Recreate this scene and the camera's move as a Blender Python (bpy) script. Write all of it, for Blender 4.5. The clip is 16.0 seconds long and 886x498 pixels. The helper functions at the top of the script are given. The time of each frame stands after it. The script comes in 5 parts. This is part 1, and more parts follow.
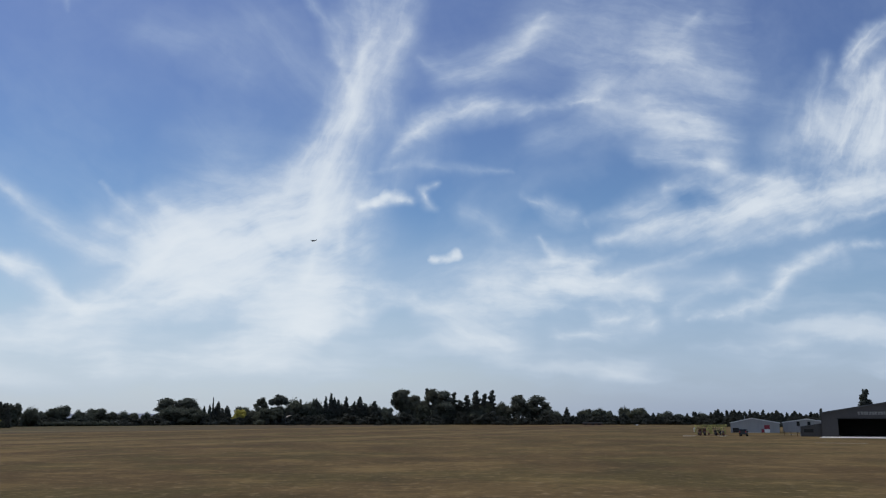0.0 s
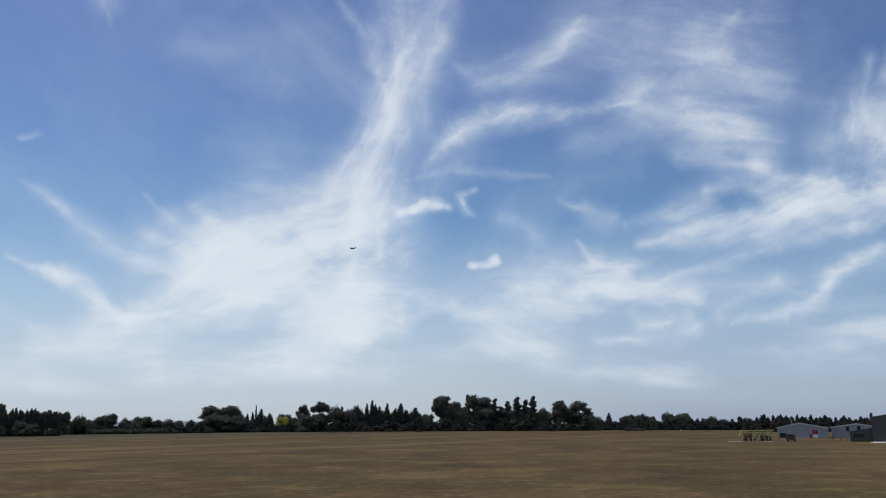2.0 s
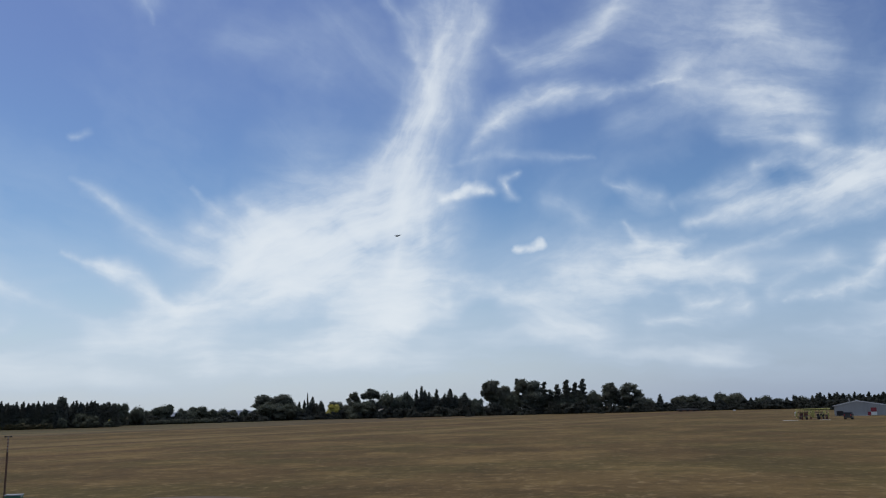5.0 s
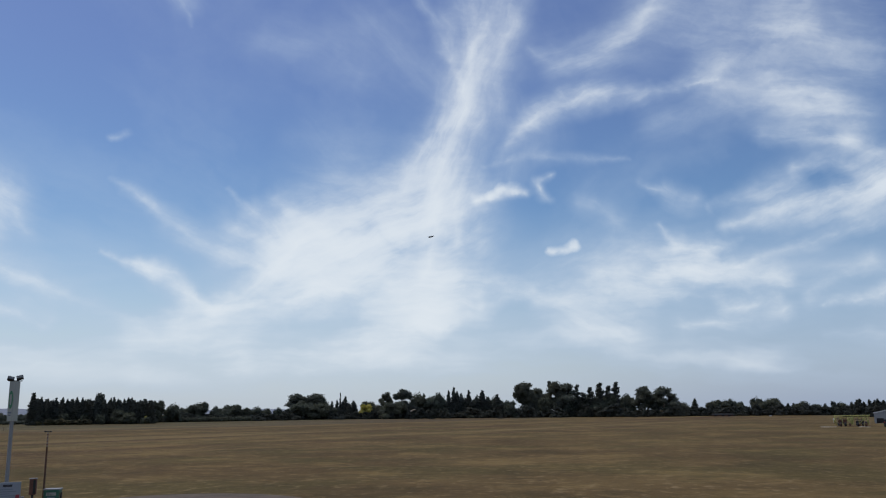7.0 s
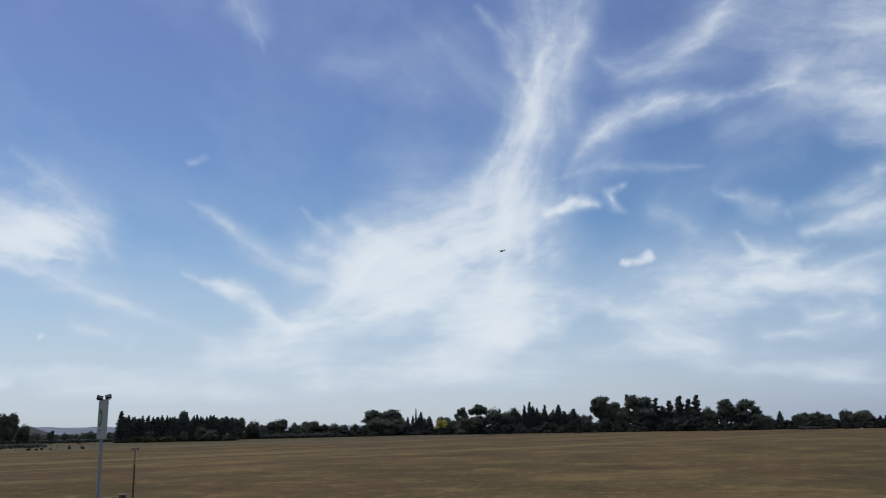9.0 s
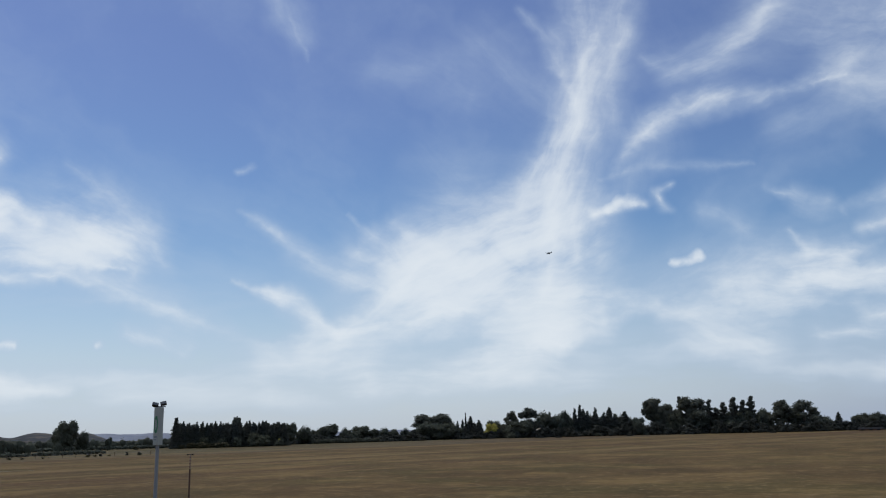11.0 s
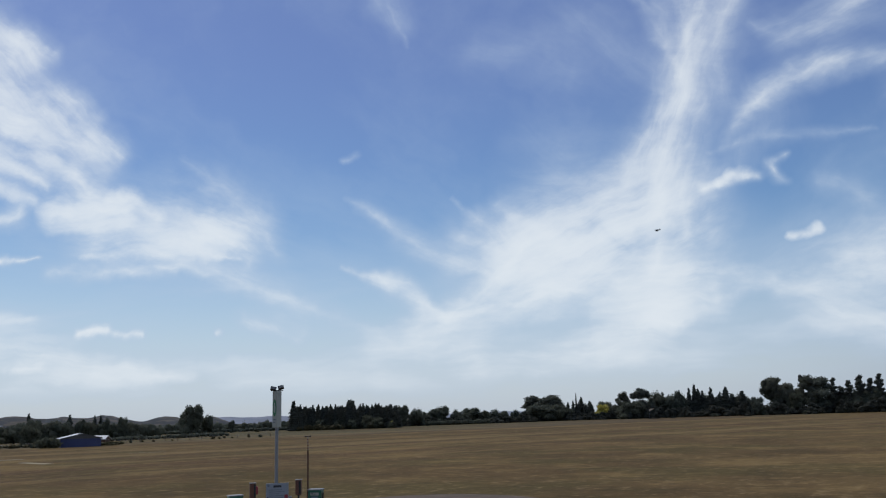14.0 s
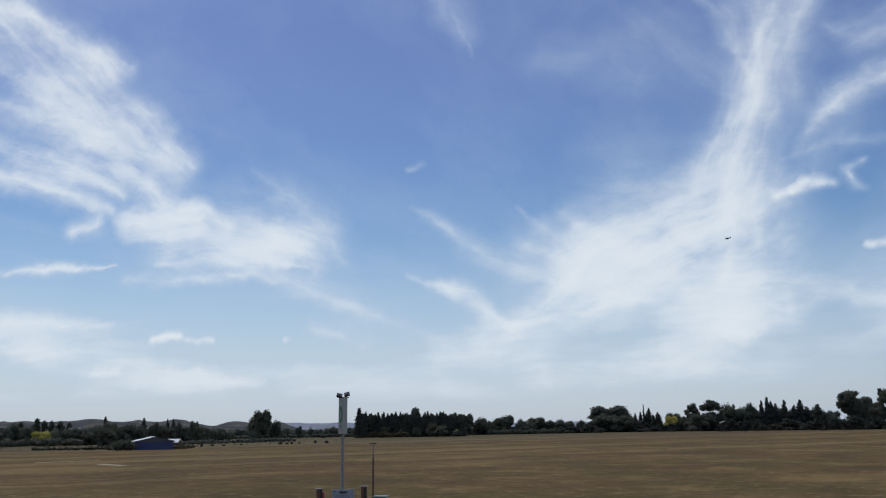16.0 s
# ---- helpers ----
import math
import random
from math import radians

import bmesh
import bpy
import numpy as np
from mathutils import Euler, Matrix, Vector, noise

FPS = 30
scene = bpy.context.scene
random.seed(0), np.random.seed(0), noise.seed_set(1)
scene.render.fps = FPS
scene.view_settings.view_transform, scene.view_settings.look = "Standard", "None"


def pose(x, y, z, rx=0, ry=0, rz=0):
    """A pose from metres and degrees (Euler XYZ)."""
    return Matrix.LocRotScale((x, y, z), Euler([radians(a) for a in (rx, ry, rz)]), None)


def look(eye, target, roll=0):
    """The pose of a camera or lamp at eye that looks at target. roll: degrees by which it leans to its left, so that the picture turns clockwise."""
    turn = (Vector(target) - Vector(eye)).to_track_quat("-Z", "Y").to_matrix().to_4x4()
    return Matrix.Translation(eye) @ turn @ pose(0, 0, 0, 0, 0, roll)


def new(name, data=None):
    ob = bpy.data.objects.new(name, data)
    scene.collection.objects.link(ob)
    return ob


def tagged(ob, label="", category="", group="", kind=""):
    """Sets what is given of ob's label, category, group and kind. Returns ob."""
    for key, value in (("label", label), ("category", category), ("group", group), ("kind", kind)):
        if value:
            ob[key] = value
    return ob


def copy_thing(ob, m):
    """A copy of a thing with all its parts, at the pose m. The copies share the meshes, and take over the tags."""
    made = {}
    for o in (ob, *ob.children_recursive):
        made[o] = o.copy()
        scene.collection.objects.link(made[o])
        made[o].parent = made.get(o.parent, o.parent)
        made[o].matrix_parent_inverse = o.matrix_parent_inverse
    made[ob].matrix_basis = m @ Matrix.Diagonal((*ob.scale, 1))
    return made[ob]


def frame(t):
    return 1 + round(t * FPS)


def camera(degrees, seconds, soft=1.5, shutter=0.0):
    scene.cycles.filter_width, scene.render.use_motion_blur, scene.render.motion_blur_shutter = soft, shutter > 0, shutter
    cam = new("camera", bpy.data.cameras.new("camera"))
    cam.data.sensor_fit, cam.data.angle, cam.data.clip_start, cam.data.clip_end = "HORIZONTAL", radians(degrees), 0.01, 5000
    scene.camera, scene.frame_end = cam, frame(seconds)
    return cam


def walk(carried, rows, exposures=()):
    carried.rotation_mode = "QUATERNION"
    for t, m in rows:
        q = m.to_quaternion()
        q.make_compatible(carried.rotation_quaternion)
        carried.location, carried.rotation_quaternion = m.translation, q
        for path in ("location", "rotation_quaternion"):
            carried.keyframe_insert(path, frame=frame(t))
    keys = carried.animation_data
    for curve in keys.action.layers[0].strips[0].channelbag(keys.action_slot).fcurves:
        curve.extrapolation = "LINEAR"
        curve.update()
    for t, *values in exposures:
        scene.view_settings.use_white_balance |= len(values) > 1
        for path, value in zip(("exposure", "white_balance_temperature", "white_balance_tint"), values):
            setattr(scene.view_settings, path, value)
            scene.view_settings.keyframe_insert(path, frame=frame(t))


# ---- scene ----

# ======== camera: it stands on a deck and pans slowly to its left ========
EYE_HEIGHT = 4.7
cam = camera(55.44, 16.0, soft=1.15)
# seconds, yaw, pitch, roll in degrees
PAN = [
    (0.0, -0.000, 11.294, -0.000), (0.5, 0.849, 11.602, 0.399), (1.0, 1.571, 11.982, 0.431),
    (1.5, 2.548, 12.049, 0.523), (2.0, 2.725, 11.721, 0.253), (2.5, 3.091, 11.028, 0.285),
    (3.0, 3.585, 10.960, 0.479), (3.5, 4.269, 10.792, 1.006), (4.0, 4.858, 10.429, 1.521),
    (4.5, 5.440, 10.644, 1.524), (7.0, 8.171, 10.884, 0.523), (7.5, 8.875, 10.870, 0.487),
    (8.0, 10.086, 10.750, 0.586), (8.5, 11.443, 10.946, 0.612), (9.0, 13.214, 11.948, 0.925),
    (9.5, 14.460, 12.467, 1.272), (12.0, 17.704, 12.053, 1.329), (12.5, 18.675, 12.014, 1.487),
    (13.0, 20.477, 11.877, 1.473), (13.5, 22.265, 11.477, 1.485), (14.0, 23.857, 11.263, 1.677),
    (14.5, 25.277, 11.228, 1.529), (15.0, 26.153, 11.454, 0.990), (15.5, 27.134, 11.992, 0.685),
    (16.0, 28.159, 11.922, 0.764)]
walk(cam, [(t, pose(0, 0, EYE_HEIGHT, 90 + pitch, roll, yaw)) for t, yaw, pitch, roll in PAN],
     exposures=[(0.0, 0.0), (16.0, 0.0)])


# ======== sky, sun ========
SUN_AZIMUTH, SUN_HEIGHT = -60.0, 63.0       # degrees to the right of straight ahead, degrees up
WIND_AZIMUTH = -9.5                          # where the streaks run together on the horizon
CHART_AZIMUTH = -14.0                        # the middle of the cloud chart

# cloud wisps on a chart of the sky: half breadth at each end, thickness, firmness, then the line they are drawn out along
PLUME = [
    (0.053, 0.049, 0.4, 0.8, (0.153, 0.499), (0.143, 0.428), (0.121, 0.369), (0.100, 0.320), (0.091, 0.269), (0.099, 0.213), (0.081, 0.157)),
    (0.049, 0.044, 0.41, 0.72, (0.135, 0.404), (0.116, 0.362), (0.089, 0.326), (0.063, 0.296), (0.058, 0.260)),
    (0.089, 0.075, 0.13, 0.85, (0.155, 0.554), (0.160, 0.468), (0.151, 0.398)),
    (0.035, 0.026, 0.27, 0.72, (0.069, 0.531), (0.102, 0.493), (0.114, 0.455), (0.129, 0.411)),
    (0.043, 0.040, 0.22, 0.72, (0.142, 0.541), (0.135, 0.489), (0.139, 0.443)),
    (0.046, 0.045, 0.22, 0.72, (0.200, 0.548), (0.186, 0.479), (0.172, 0.416)),
    (0.043, 0.048, 0.25, 0.8, (0.155, 0.369), (0.131, 0.308), (0.119, 0.249), (0.120, 0.200)),
    (0.061, 0.060, 0.12, 0.8, (0.181, 0.304), (0.153, 0.266), (0.147, 0.195)),]
FAN = [
    (0.101, 0.105, 0.44, 0.85, (-0.044, 0.186), (0.039, 0.203), (0.092, 0.227)),
    (0.057, 0.063, 0.32, 0.85, (-0.081, 0.184), (-0.013, 0.207), (0.051, 0.245)),
    (0.095, 0.098, 0.16, 0.85, (-0.035, 0.268), (0.016, 0.285), (0.050, 0.273)),
    (0.060, 0.060, 0.09, 0.8, (-0.052, 0.336), (-0.025, 0.310)),
    (0.013, 0.048, 0.4, 0.8, (-0.155, 0.263), (-0.124, 0.235), (-0.095, 0.213), (-0.057, 0.192)),
    (0.023, 0.040, 0.22, 0.72, (-0.101, 0.253), (-0.064, 0.218), (-0.032, 0.200)),
    (0.048, 0.049, 0.24, 0.72, (-0.144, 0.214), (-0.106, 0.189), (-0.055, 0.165)),
    (0.059, 0.069, 0.17, 0.85, (-0.141, 0.168), (-0.098, 0.163), (-0.042, 0.153)),
    (0.012, 0.012, -0.17, 1, (0.009, 0.221), (0.036, 0.198), (0.053, 0.187)),]
FOOT = [
    (0.065, 0.063, 0.51, 0.85, (-0.054, 0.146), (0.022, 0.155), (0.094, 0.144), (0.142, 0.136)),
    (0.046, 0.027, 0.38, 0.8, (0.011, 0.115), (0.082, 0.116), (0.149, 0.126), (0.214, 0.141)),
    (0.038, 0.037, 0.38, 0.72, (-0.044, 0.084), (0.018, 0.089), (0.082, 0.097), (0.135, 0.112)),
    (0.051, 0.031, 0.38, 0.72, (0.094, 0.158), (0.148, 0.153), (0.214, 0.145)),
    (0.014, 0.012, -0.2, 1, (-0.040, 0.126), (-0.003, 0.136), (0.029, 0.142)),
    (0.012, 0.012, -0.15, 1, (-0.070, 0.103), (-0.008, 0.101), (0.056, 0.106)),
    (0.029, 0.026, 0.41, 0.72, (-0.161, 0.123), (-0.133, 0.139), (-0.098, 0.167), (-0.063, 0.198)),]
STREAKS = [
    (0.025, 0.029, 0.38, 0.72, (-0.296, 0.273), (-0.253, 0.246), (-0.222, 0.222), (-0.191, 0.201), (-0.154, 0.184), (-0.117, 0.169)),
    (0.038, 0.038, 0.12, 0.8, (-0.203, 0.201), (-0.130, 0.182)),
    (0.023, 0.027, 0.74, 0.72, (-0.295, 0.188), (-0.252, 0.170), (-0.222, 0.157), (-0.192, 0.139), (-0.161, 0.119)),
    (0.037, 0.039, 0.46, 0.72, (-0.252, 0.115), (-0.201, 0.118), (-0.161, 0.119), (-0.114, 0.127)),
    (0.028, 0.030, 0.34, 0.72, (-0.161, 0.115), (-0.072, 0.129), (-0.022, 0.137)),
    (0.048, 0.044, 0.27, 0.85, (-0.255, 0.083), (-0.193, 0.089), (-0.134, 0.078)),
    (0.044, 0.041, 0.3, 0.8, (-0.127, 0.061), (-0.019, 0.072), (0.070, 0.080)),
    (0.045, 0.050, 0.24, 0.72, (-0.240, 0.050), (-0.067, 0.049), (0.123, 0.061)),]
ARC = [
    (0.035, 0.036, 0.54, 0.72, (0.167, 0.303), (0.195, 0.342), (0.231, 0.374), (0.261, 0.388), (0.315, 0.400), (0.386, 0.409), (0.468, 0.422)),
    (0.041, 0.066, 0.2, 0.8, (0.386, 0.413), (0.460, 0.432), (0.529, 0.468), (0.583, 0.511), (0.622, 0.572)),
    (0.143, 0.139, 0.12, 0.85, (0.472, 0.545), (0.576, 0.541), (0.659, 0.568)),
    (0.069, 0.075, 0.15, 0.85, (0.470, 0.470), (0.555, 0.487), (0.652, 0.480)),
    (0.061, 0.037, 0.12, 0.8, (0.180, 0.378), (0.232, 0.341), (0.188, 0.283)),
    (0.018, 0.019, 0.2, 0.72, (0.153, 0.298), (0.217, 0.309), (0.284, 0.313), (0.345, 0.311)),]
LOBE = [
    (0.044, 0.042, 0.24, 0.72, (0.220, 0.453), (0.254, 0.435), (0.292, 0.443), (0.324, 0.463), (0.364, 0.495), (0.397, 0.540)),
    (0.067, 0.067, 0.16, 0.8, (0.261, 0.440), (0.339, 0.464), (0.389, 0.519)),
    (0.046, 0.047, 0.18, 0.8, (0.385, 0.369), (0.466, 0.380), (0.543, 0.407)),
    (0.054, 0.063, 0.24, 0.72, (0.459, 0.414), (0.543, 0.407), (0.612, 0.405)),
    (0.063, 0.057, 0.35, 0.8, (0.567, 0.393), (0.610, 0.384), (0.649, 0.379)),
    (0.027, 0.027, 0.3, 0.72, (0.523, 0.353), (0.582, 0.347), (0.638, 0.345)),
    (0.070, 0.071, 0.1, 0.85, (0.659, 0.447), (0.758, 0.431)),
    (0.077, 0.075, -0.09, 1, (0.733, 0.568), (0.718, 0.444)),]
EAST_HIGH = [
    (0.103, 0.123, 0.44, 0.85, (1.015, 0.527), (0.936, 0.465), (0.897, 0.391), (0.921, 0.341)),
    (0.065, 0.072, 0.37, 0.85, (0.887, 0.469), (0.850, 0.404), (0.835, 0.352)),
    (0.028, 0.029, 0.38, 0.72, (0.839, 0.482), (0.874, 0.530), (0.918, 0.572), (1.008, 0.630)),
    (0.026, 0.026, 0.3, 0.72, (0.859, 0.488), (0.905, 0.543), (0.983, 0.593)),
    (0.029, 0.030, 0.27, 0.72, (0.882, 0.473), (0.953, 0.525)),
    (0.062, 0.065, 0.22, 0.8, (0.817, 0.453), (0.787, 0.390), (0.750, 0.345)),
    (0.027, 0.027, 0.24, 0.72, (0.834, 0.521), (0.805, 0.452), (0.788, 0.403)),]
EAST_BAND = [
    (0.067, 0.047, 0.55, 0.85, (0.992, 0.350), (0.850, 0.315), (0.737, 0.295), (0.628, 0.268), (0.534, 0.247), (0.460, 0.224)),
    (0.021, 0.014, 0.25, 0.9, (0.967, 0.318), (0.827, 0.276), (0.714, 0.245), (0.608, 0.216), (0.523, 0.189), (0.474, 0.172)),
    (0.055, 0.039, 0.28, 0.8, (0.758, 0.325), (0.667, 0.316), (0.588, 0.306), (0.510, 0.267), (0.445, 0.248)),
    (0.027, 0.026, 0.27, 0.72, (0.639, 0.351), (0.677, 0.332), (0.726, 0.325)),
    (0.019, 0.020, 0.24, 0.72, (0.558, 0.303), (0.627, 0.316)),
    (0.024, 0.036, 0.38, 0.72, (0.356, 0.285), (0.390, 0.270), (0.421, 0.256), (0.445, 0.242)),
    (0.035, 0.033, 0.41, 0.72, (0.377, 0.224), (0.400, 0.199), (0.435, 0.192), (0.483, 0.207)),
    (0.022, 0.023, 0.24, 0.72, (0.272, 0.249), (0.306, 0.239), (0.328, 0.225)),
    (0.030, 0.026, -0.26, 1, (0.583, 0.292), (0.626, 0.300)),]
EAST_FOOT = [
    (0.065, 0.066, 0.26, 0.85, (0.283, 0.158), (0.365, 0.172), (0.442, 0.167), (0.489, 0.147)),
    (0.053, 0.056, 0.3, 0.8, (0.222, 0.128), (0.297, 0.144), (0.364, 0.132), (0.441, 0.138)),
    (0.028, 0.037, 0.38, 0.72, (0.534, 0.162), (0.458, 0.168), (0.380, 0.169)),
    (0.036, 0.029, 0.41, 0.72, (0.401, 0.099), (0.463, 0.106), (0.528, 0.124)),
    (0.024, 0.018, 0.43, 0.72, (0.452, 0.126), (0.488, 0.131), (0.524, 0.141)),
    (0.045, 0.050, 0.38, 0.8, (0.239, 0.130), (0.282, 0.102), (0.333, 0.090)),
    (0.052, 0.054, 0.2, 0.72, (0.211, 0.162), (0.261, 0.178), (0.335, 0.189)),]
EAST_CURL = [
    (0.021, 0.028, 0.46, 0.72, (0.999, 0.257), (0.907, 0.247), (0.832, 0.237), (0.775, 0.220), (0.742, 0.199), (0.717, 0.170), (0.688, 0.146), (0.644, 0.133), (0.585, 0.130)),
    (0.035, 0.028, 0.24, 0.72, (0.728, 0.200), (0.774, 0.210), (0.830, 0.218)),
    (0.026, 0.027, 0.2, 0.72, (0.570, 0.144), (0.613, 0.162), (0.657, 0.179)),
    (0.071, 0.073, 0.12, 0.8, (0.569, 0.131), (0.663, 0.149)),
    (0.048, 0.044, 0.23, 0.72, (0.960, 0.119), (0.809, 0.106), (0.693, 0.095), (0.583, 0.094)),
    (0.045, 0.050, 0.1, 0.8, (0.469, 0.066), (0.648, 0.071), (0.917, 0.077)),]
PUFFS = [
    (0.008, 0.011, 0.68, 0.9, (0.162, 0.261), (0.178, 0.270), (0.196, 0.272)),
    (0.012, 0.013, 0.47, 0.72, (0.146, 0.253), (0.164, 0.259), (0.206, 0.268)),
    (0.013, 0.015, 0.49, 0.72, (0.224, 0.280), (0.226, 0.269), (0.230, 0.260)),
    (0.009, 0.009, 0.41, 0.72, (0.230, 0.284), (0.238, 0.287)),
    (0.007, 0.008, 0.72, 0.9, (0.236, 0.188), (0.250, 0.192), (0.262, 0.196)),]
WEST_BANK = [
    (0.095, 0.063, 0.32, 0.85, (-1.045, 0.712), (-0.905, 0.586), (-0.819, 0.521), (-0.747, 0.451), (-0.688, 0.402)),
    (0.052, 0.049, 0.33, 0.8, (-0.911, 0.644), (-0.814, 0.570), (-0.742, 0.516)),
    (0.048, 0.047, 0.38, 0.8, (-0.714, 0.447), (-0.665, 0.400), (-0.619, 0.363)),
    (0.066, 0.056, 0.38, 0.72, (-1.031, 0.598), (-0.897, 0.512), (-0.803, 0.448), (-0.715, 0.392), (-0.627, 0.362)),
    (0.061, 0.058, 0.41, 0.72, (-1.021, 0.527), (-0.893, 0.471), (-0.791, 0.421), (-0.712, 0.363), (-0.642, 0.312)),
    (0.043, 0.039, 0.54, 0.72, (-1.013, 0.457), (-0.886, 0.404), (-0.796, 0.370), (-0.710, 0.325)),
    (0.042, 0.040, 0.54, 0.72, (-1.006, 0.407), (-0.901, 0.364), (-0.812, 0.333), (-0.726, 0.304)),]
WEST_KNOTS = [
    (0.081, 0.076, 0.16, 0.8, (-0.959, 0.438), (-0.825, 0.373), (-0.709, 0.321)),
    (0.036, 0.030, 0.38, 0.72, (-1.009, 0.677), (-0.910, 0.634), (-0.836, 0.591)),
    (0.031, 0.027, 0.32, 0.72, (-0.768, 0.546), (-0.719, 0.513)),
    (0.030, 0.026, 0.3, 0.72, (-0.696, 0.458), (-0.644, 0.415)),
    (0.026, 0.021, 0.3, 0.72, (-0.642, 0.390), (-0.601, 0.355)),
    (0.055, 0.058, 0.41, 0.72, (-0.670, 0.330), (-0.620, 0.299)),
    (0.032, 0.025, -0.19, 1, (-1.000, 0.437), (-0.908, 0.424), (-0.847, 0.401)),]
WEST_CORE = [
    (0.031, 0.035, 0.68, 0.9, (-0.699, 0.284), (-0.645, 0.286), (-0.593, 0.282)),
    (0.016, 0.014, 0.45, 0.9, (-0.611, 0.300), (-0.574, 0.289), (-0.546, 0.267)),
    (0.062, 0.053, 0.43, 0.8, (-0.634, 0.243), (-0.548, 0.234), (-0.467, 0.232)),
    (0.020, 0.012, 0.38, 0.9, (-0.654, 0.221), (-0.564, 0.219), (-0.490, 0.215), (-0.430, 0.203)),
    (0.041, 0.026, 0.41, 0.72, (-0.483, 0.241), (-0.442, 0.223), (-0.417, 0.201)),
    (0.020, 0.019, 0.41, 0.72, (-0.696, 0.205), (-0.606, 0.202), (-0.522, 0.197)),
    (0.073, 0.062, 0.29, 0.85, (-0.534, 0.287), (-0.468, 0.269), (-0.411, 0.229)),
    (0.050, 0.055, 0.22, 0.72, (-0.511, 0.338), (-0.460, 0.301), (-0.411, 0.259), (-0.372, 0.197)),
    (0.034, 0.041, 0.33, 0.8, (-0.514, 0.203), (-0.434, 0.180), (-0.371, 0.153), (-0.311, 0.125), (-0.247, 0.102)),]
WEST_LOW = [
    (0.024, 0.029, 0.54, 0.72, (-0.795, 0.276), (-0.770, 0.282), (-0.754, 0.288)),
    (0.021, 0.016, 0.84, 0.72, (-0.964, 0.228), (-0.848, 0.225), (-0.783, 0.225), (-0.703, 0.229)),
    (0.026, 0.021, 0.35, 0.72, (-0.955, 0.155), (-0.822, 0.151), (-0.722, 0.143)),
    (0.050, 0.040, 0.43, 0.8, (-0.971, 0.131), (-0.837, 0.112), (-0.728, 0.097), (-0.607, 0.078), (-0.485, 0.059)),
    (0.013, 0.013, 0.49, 0.72, (-0.754, 0.072), (-0.704, 0.076)),
    (0.013, 0.019, 1.01, 0.72, (-0.652, 0.122), (-0.631, 0.124), (-0.616, 0.124)),
    (0.011, 0.011, 0.81, 0.72, (-0.602, 0.116), (-0.569, 0.118)),
    (0.011, 0.011, 0.54, 0.72, (-0.462, 0.114), (-0.457, 0.115)),
    (0.025, 0.028, 0.38, 0.72, (-0.428, 0.127), (-0.394, 0.118), (-0.348, 0.104)),]
HIGH = [
    (0.056, 0.022, 0.22, 0.72, (-0.267, 0.593), (-0.233, 0.538), (-0.214, 0.503), (-0.205, 0.474)),
    (0.008, 0.008, 0.24, 0.72, (-0.294, 0.325), (-0.275, 0.332)),
    (0.053, 0.049, 0.12, 0.72, (-0.116, 0.459), (-0.045, 0.447), (0.001, 0.415)),
    (0.069, 0.068, 0.11, 0.85, (0.011, 0.473), (0.074, 0.413)),]
HAZE_EAST = [
    (0.130, 0.136, 0.15, 0.85, (-0.074, 0.164), (0.008, 0.181), (0.093, 0.199)),
    (0.083, 0.063, 0.12, 0.85, (0.170, 0.564), (0.157, 0.437), (0.110, 0.299)),
    (0.112, 0.119, 0.15, 0.85, (0.305, 0.152), (0.411, 0.170), (0.506, 0.174)),
    (0.124, 0.115, 0.17, 0.85, (0.942, 0.429), (0.843, 0.335), (0.710, 0.293)),
    (0.130, 0.136, 0.1, 0.85, (0.404, 0.487), (0.521, 0.492), (0.654, 0.506)),
    (0.058, 0.070, 0.15, 0.85, (-0.107, 0.112), (-0.008, 0.098), (0.096, 0.097)),
    (0.049, 0.052, 0.12, 0.85, (-0.198, 0.084), (-0.131, 0.111), (-0.053, 0.133)),]
HAZE_WEST = [
    (0.104, 0.094, 0.15, 0.85, (-0.947, 0.601), (-0.816, 0.485), (-0.677, 0.368)),
    (0.088, 0.083, 0.17, 0.85, (-0.679, 0.278), (-0.549, 0.245), (-0.450, 0.224)),
    (0.067, 0.063, 0.12, 0.85, (-0.970, 0.448), (-0.844, 0.374), (-0.728, 0.323)),
    (0.069, 0.063, 0.15, 0.8, (-0.948, 0.100), (-0.753, 0.086), (-0.541, 0.058)),]
CLOUDS = [PLUME, FAN, FOOT, STREAKS, ARC, LOBE, EAST_HIGH, EAST_BAND, EAST_FOOT, EAST_CURL, PUFFS, WEST_BANK, WEST_KNOTS, WEST_CORE, WEST_LOW, HIGH, HAZE_EAST, HAZE_WEST]


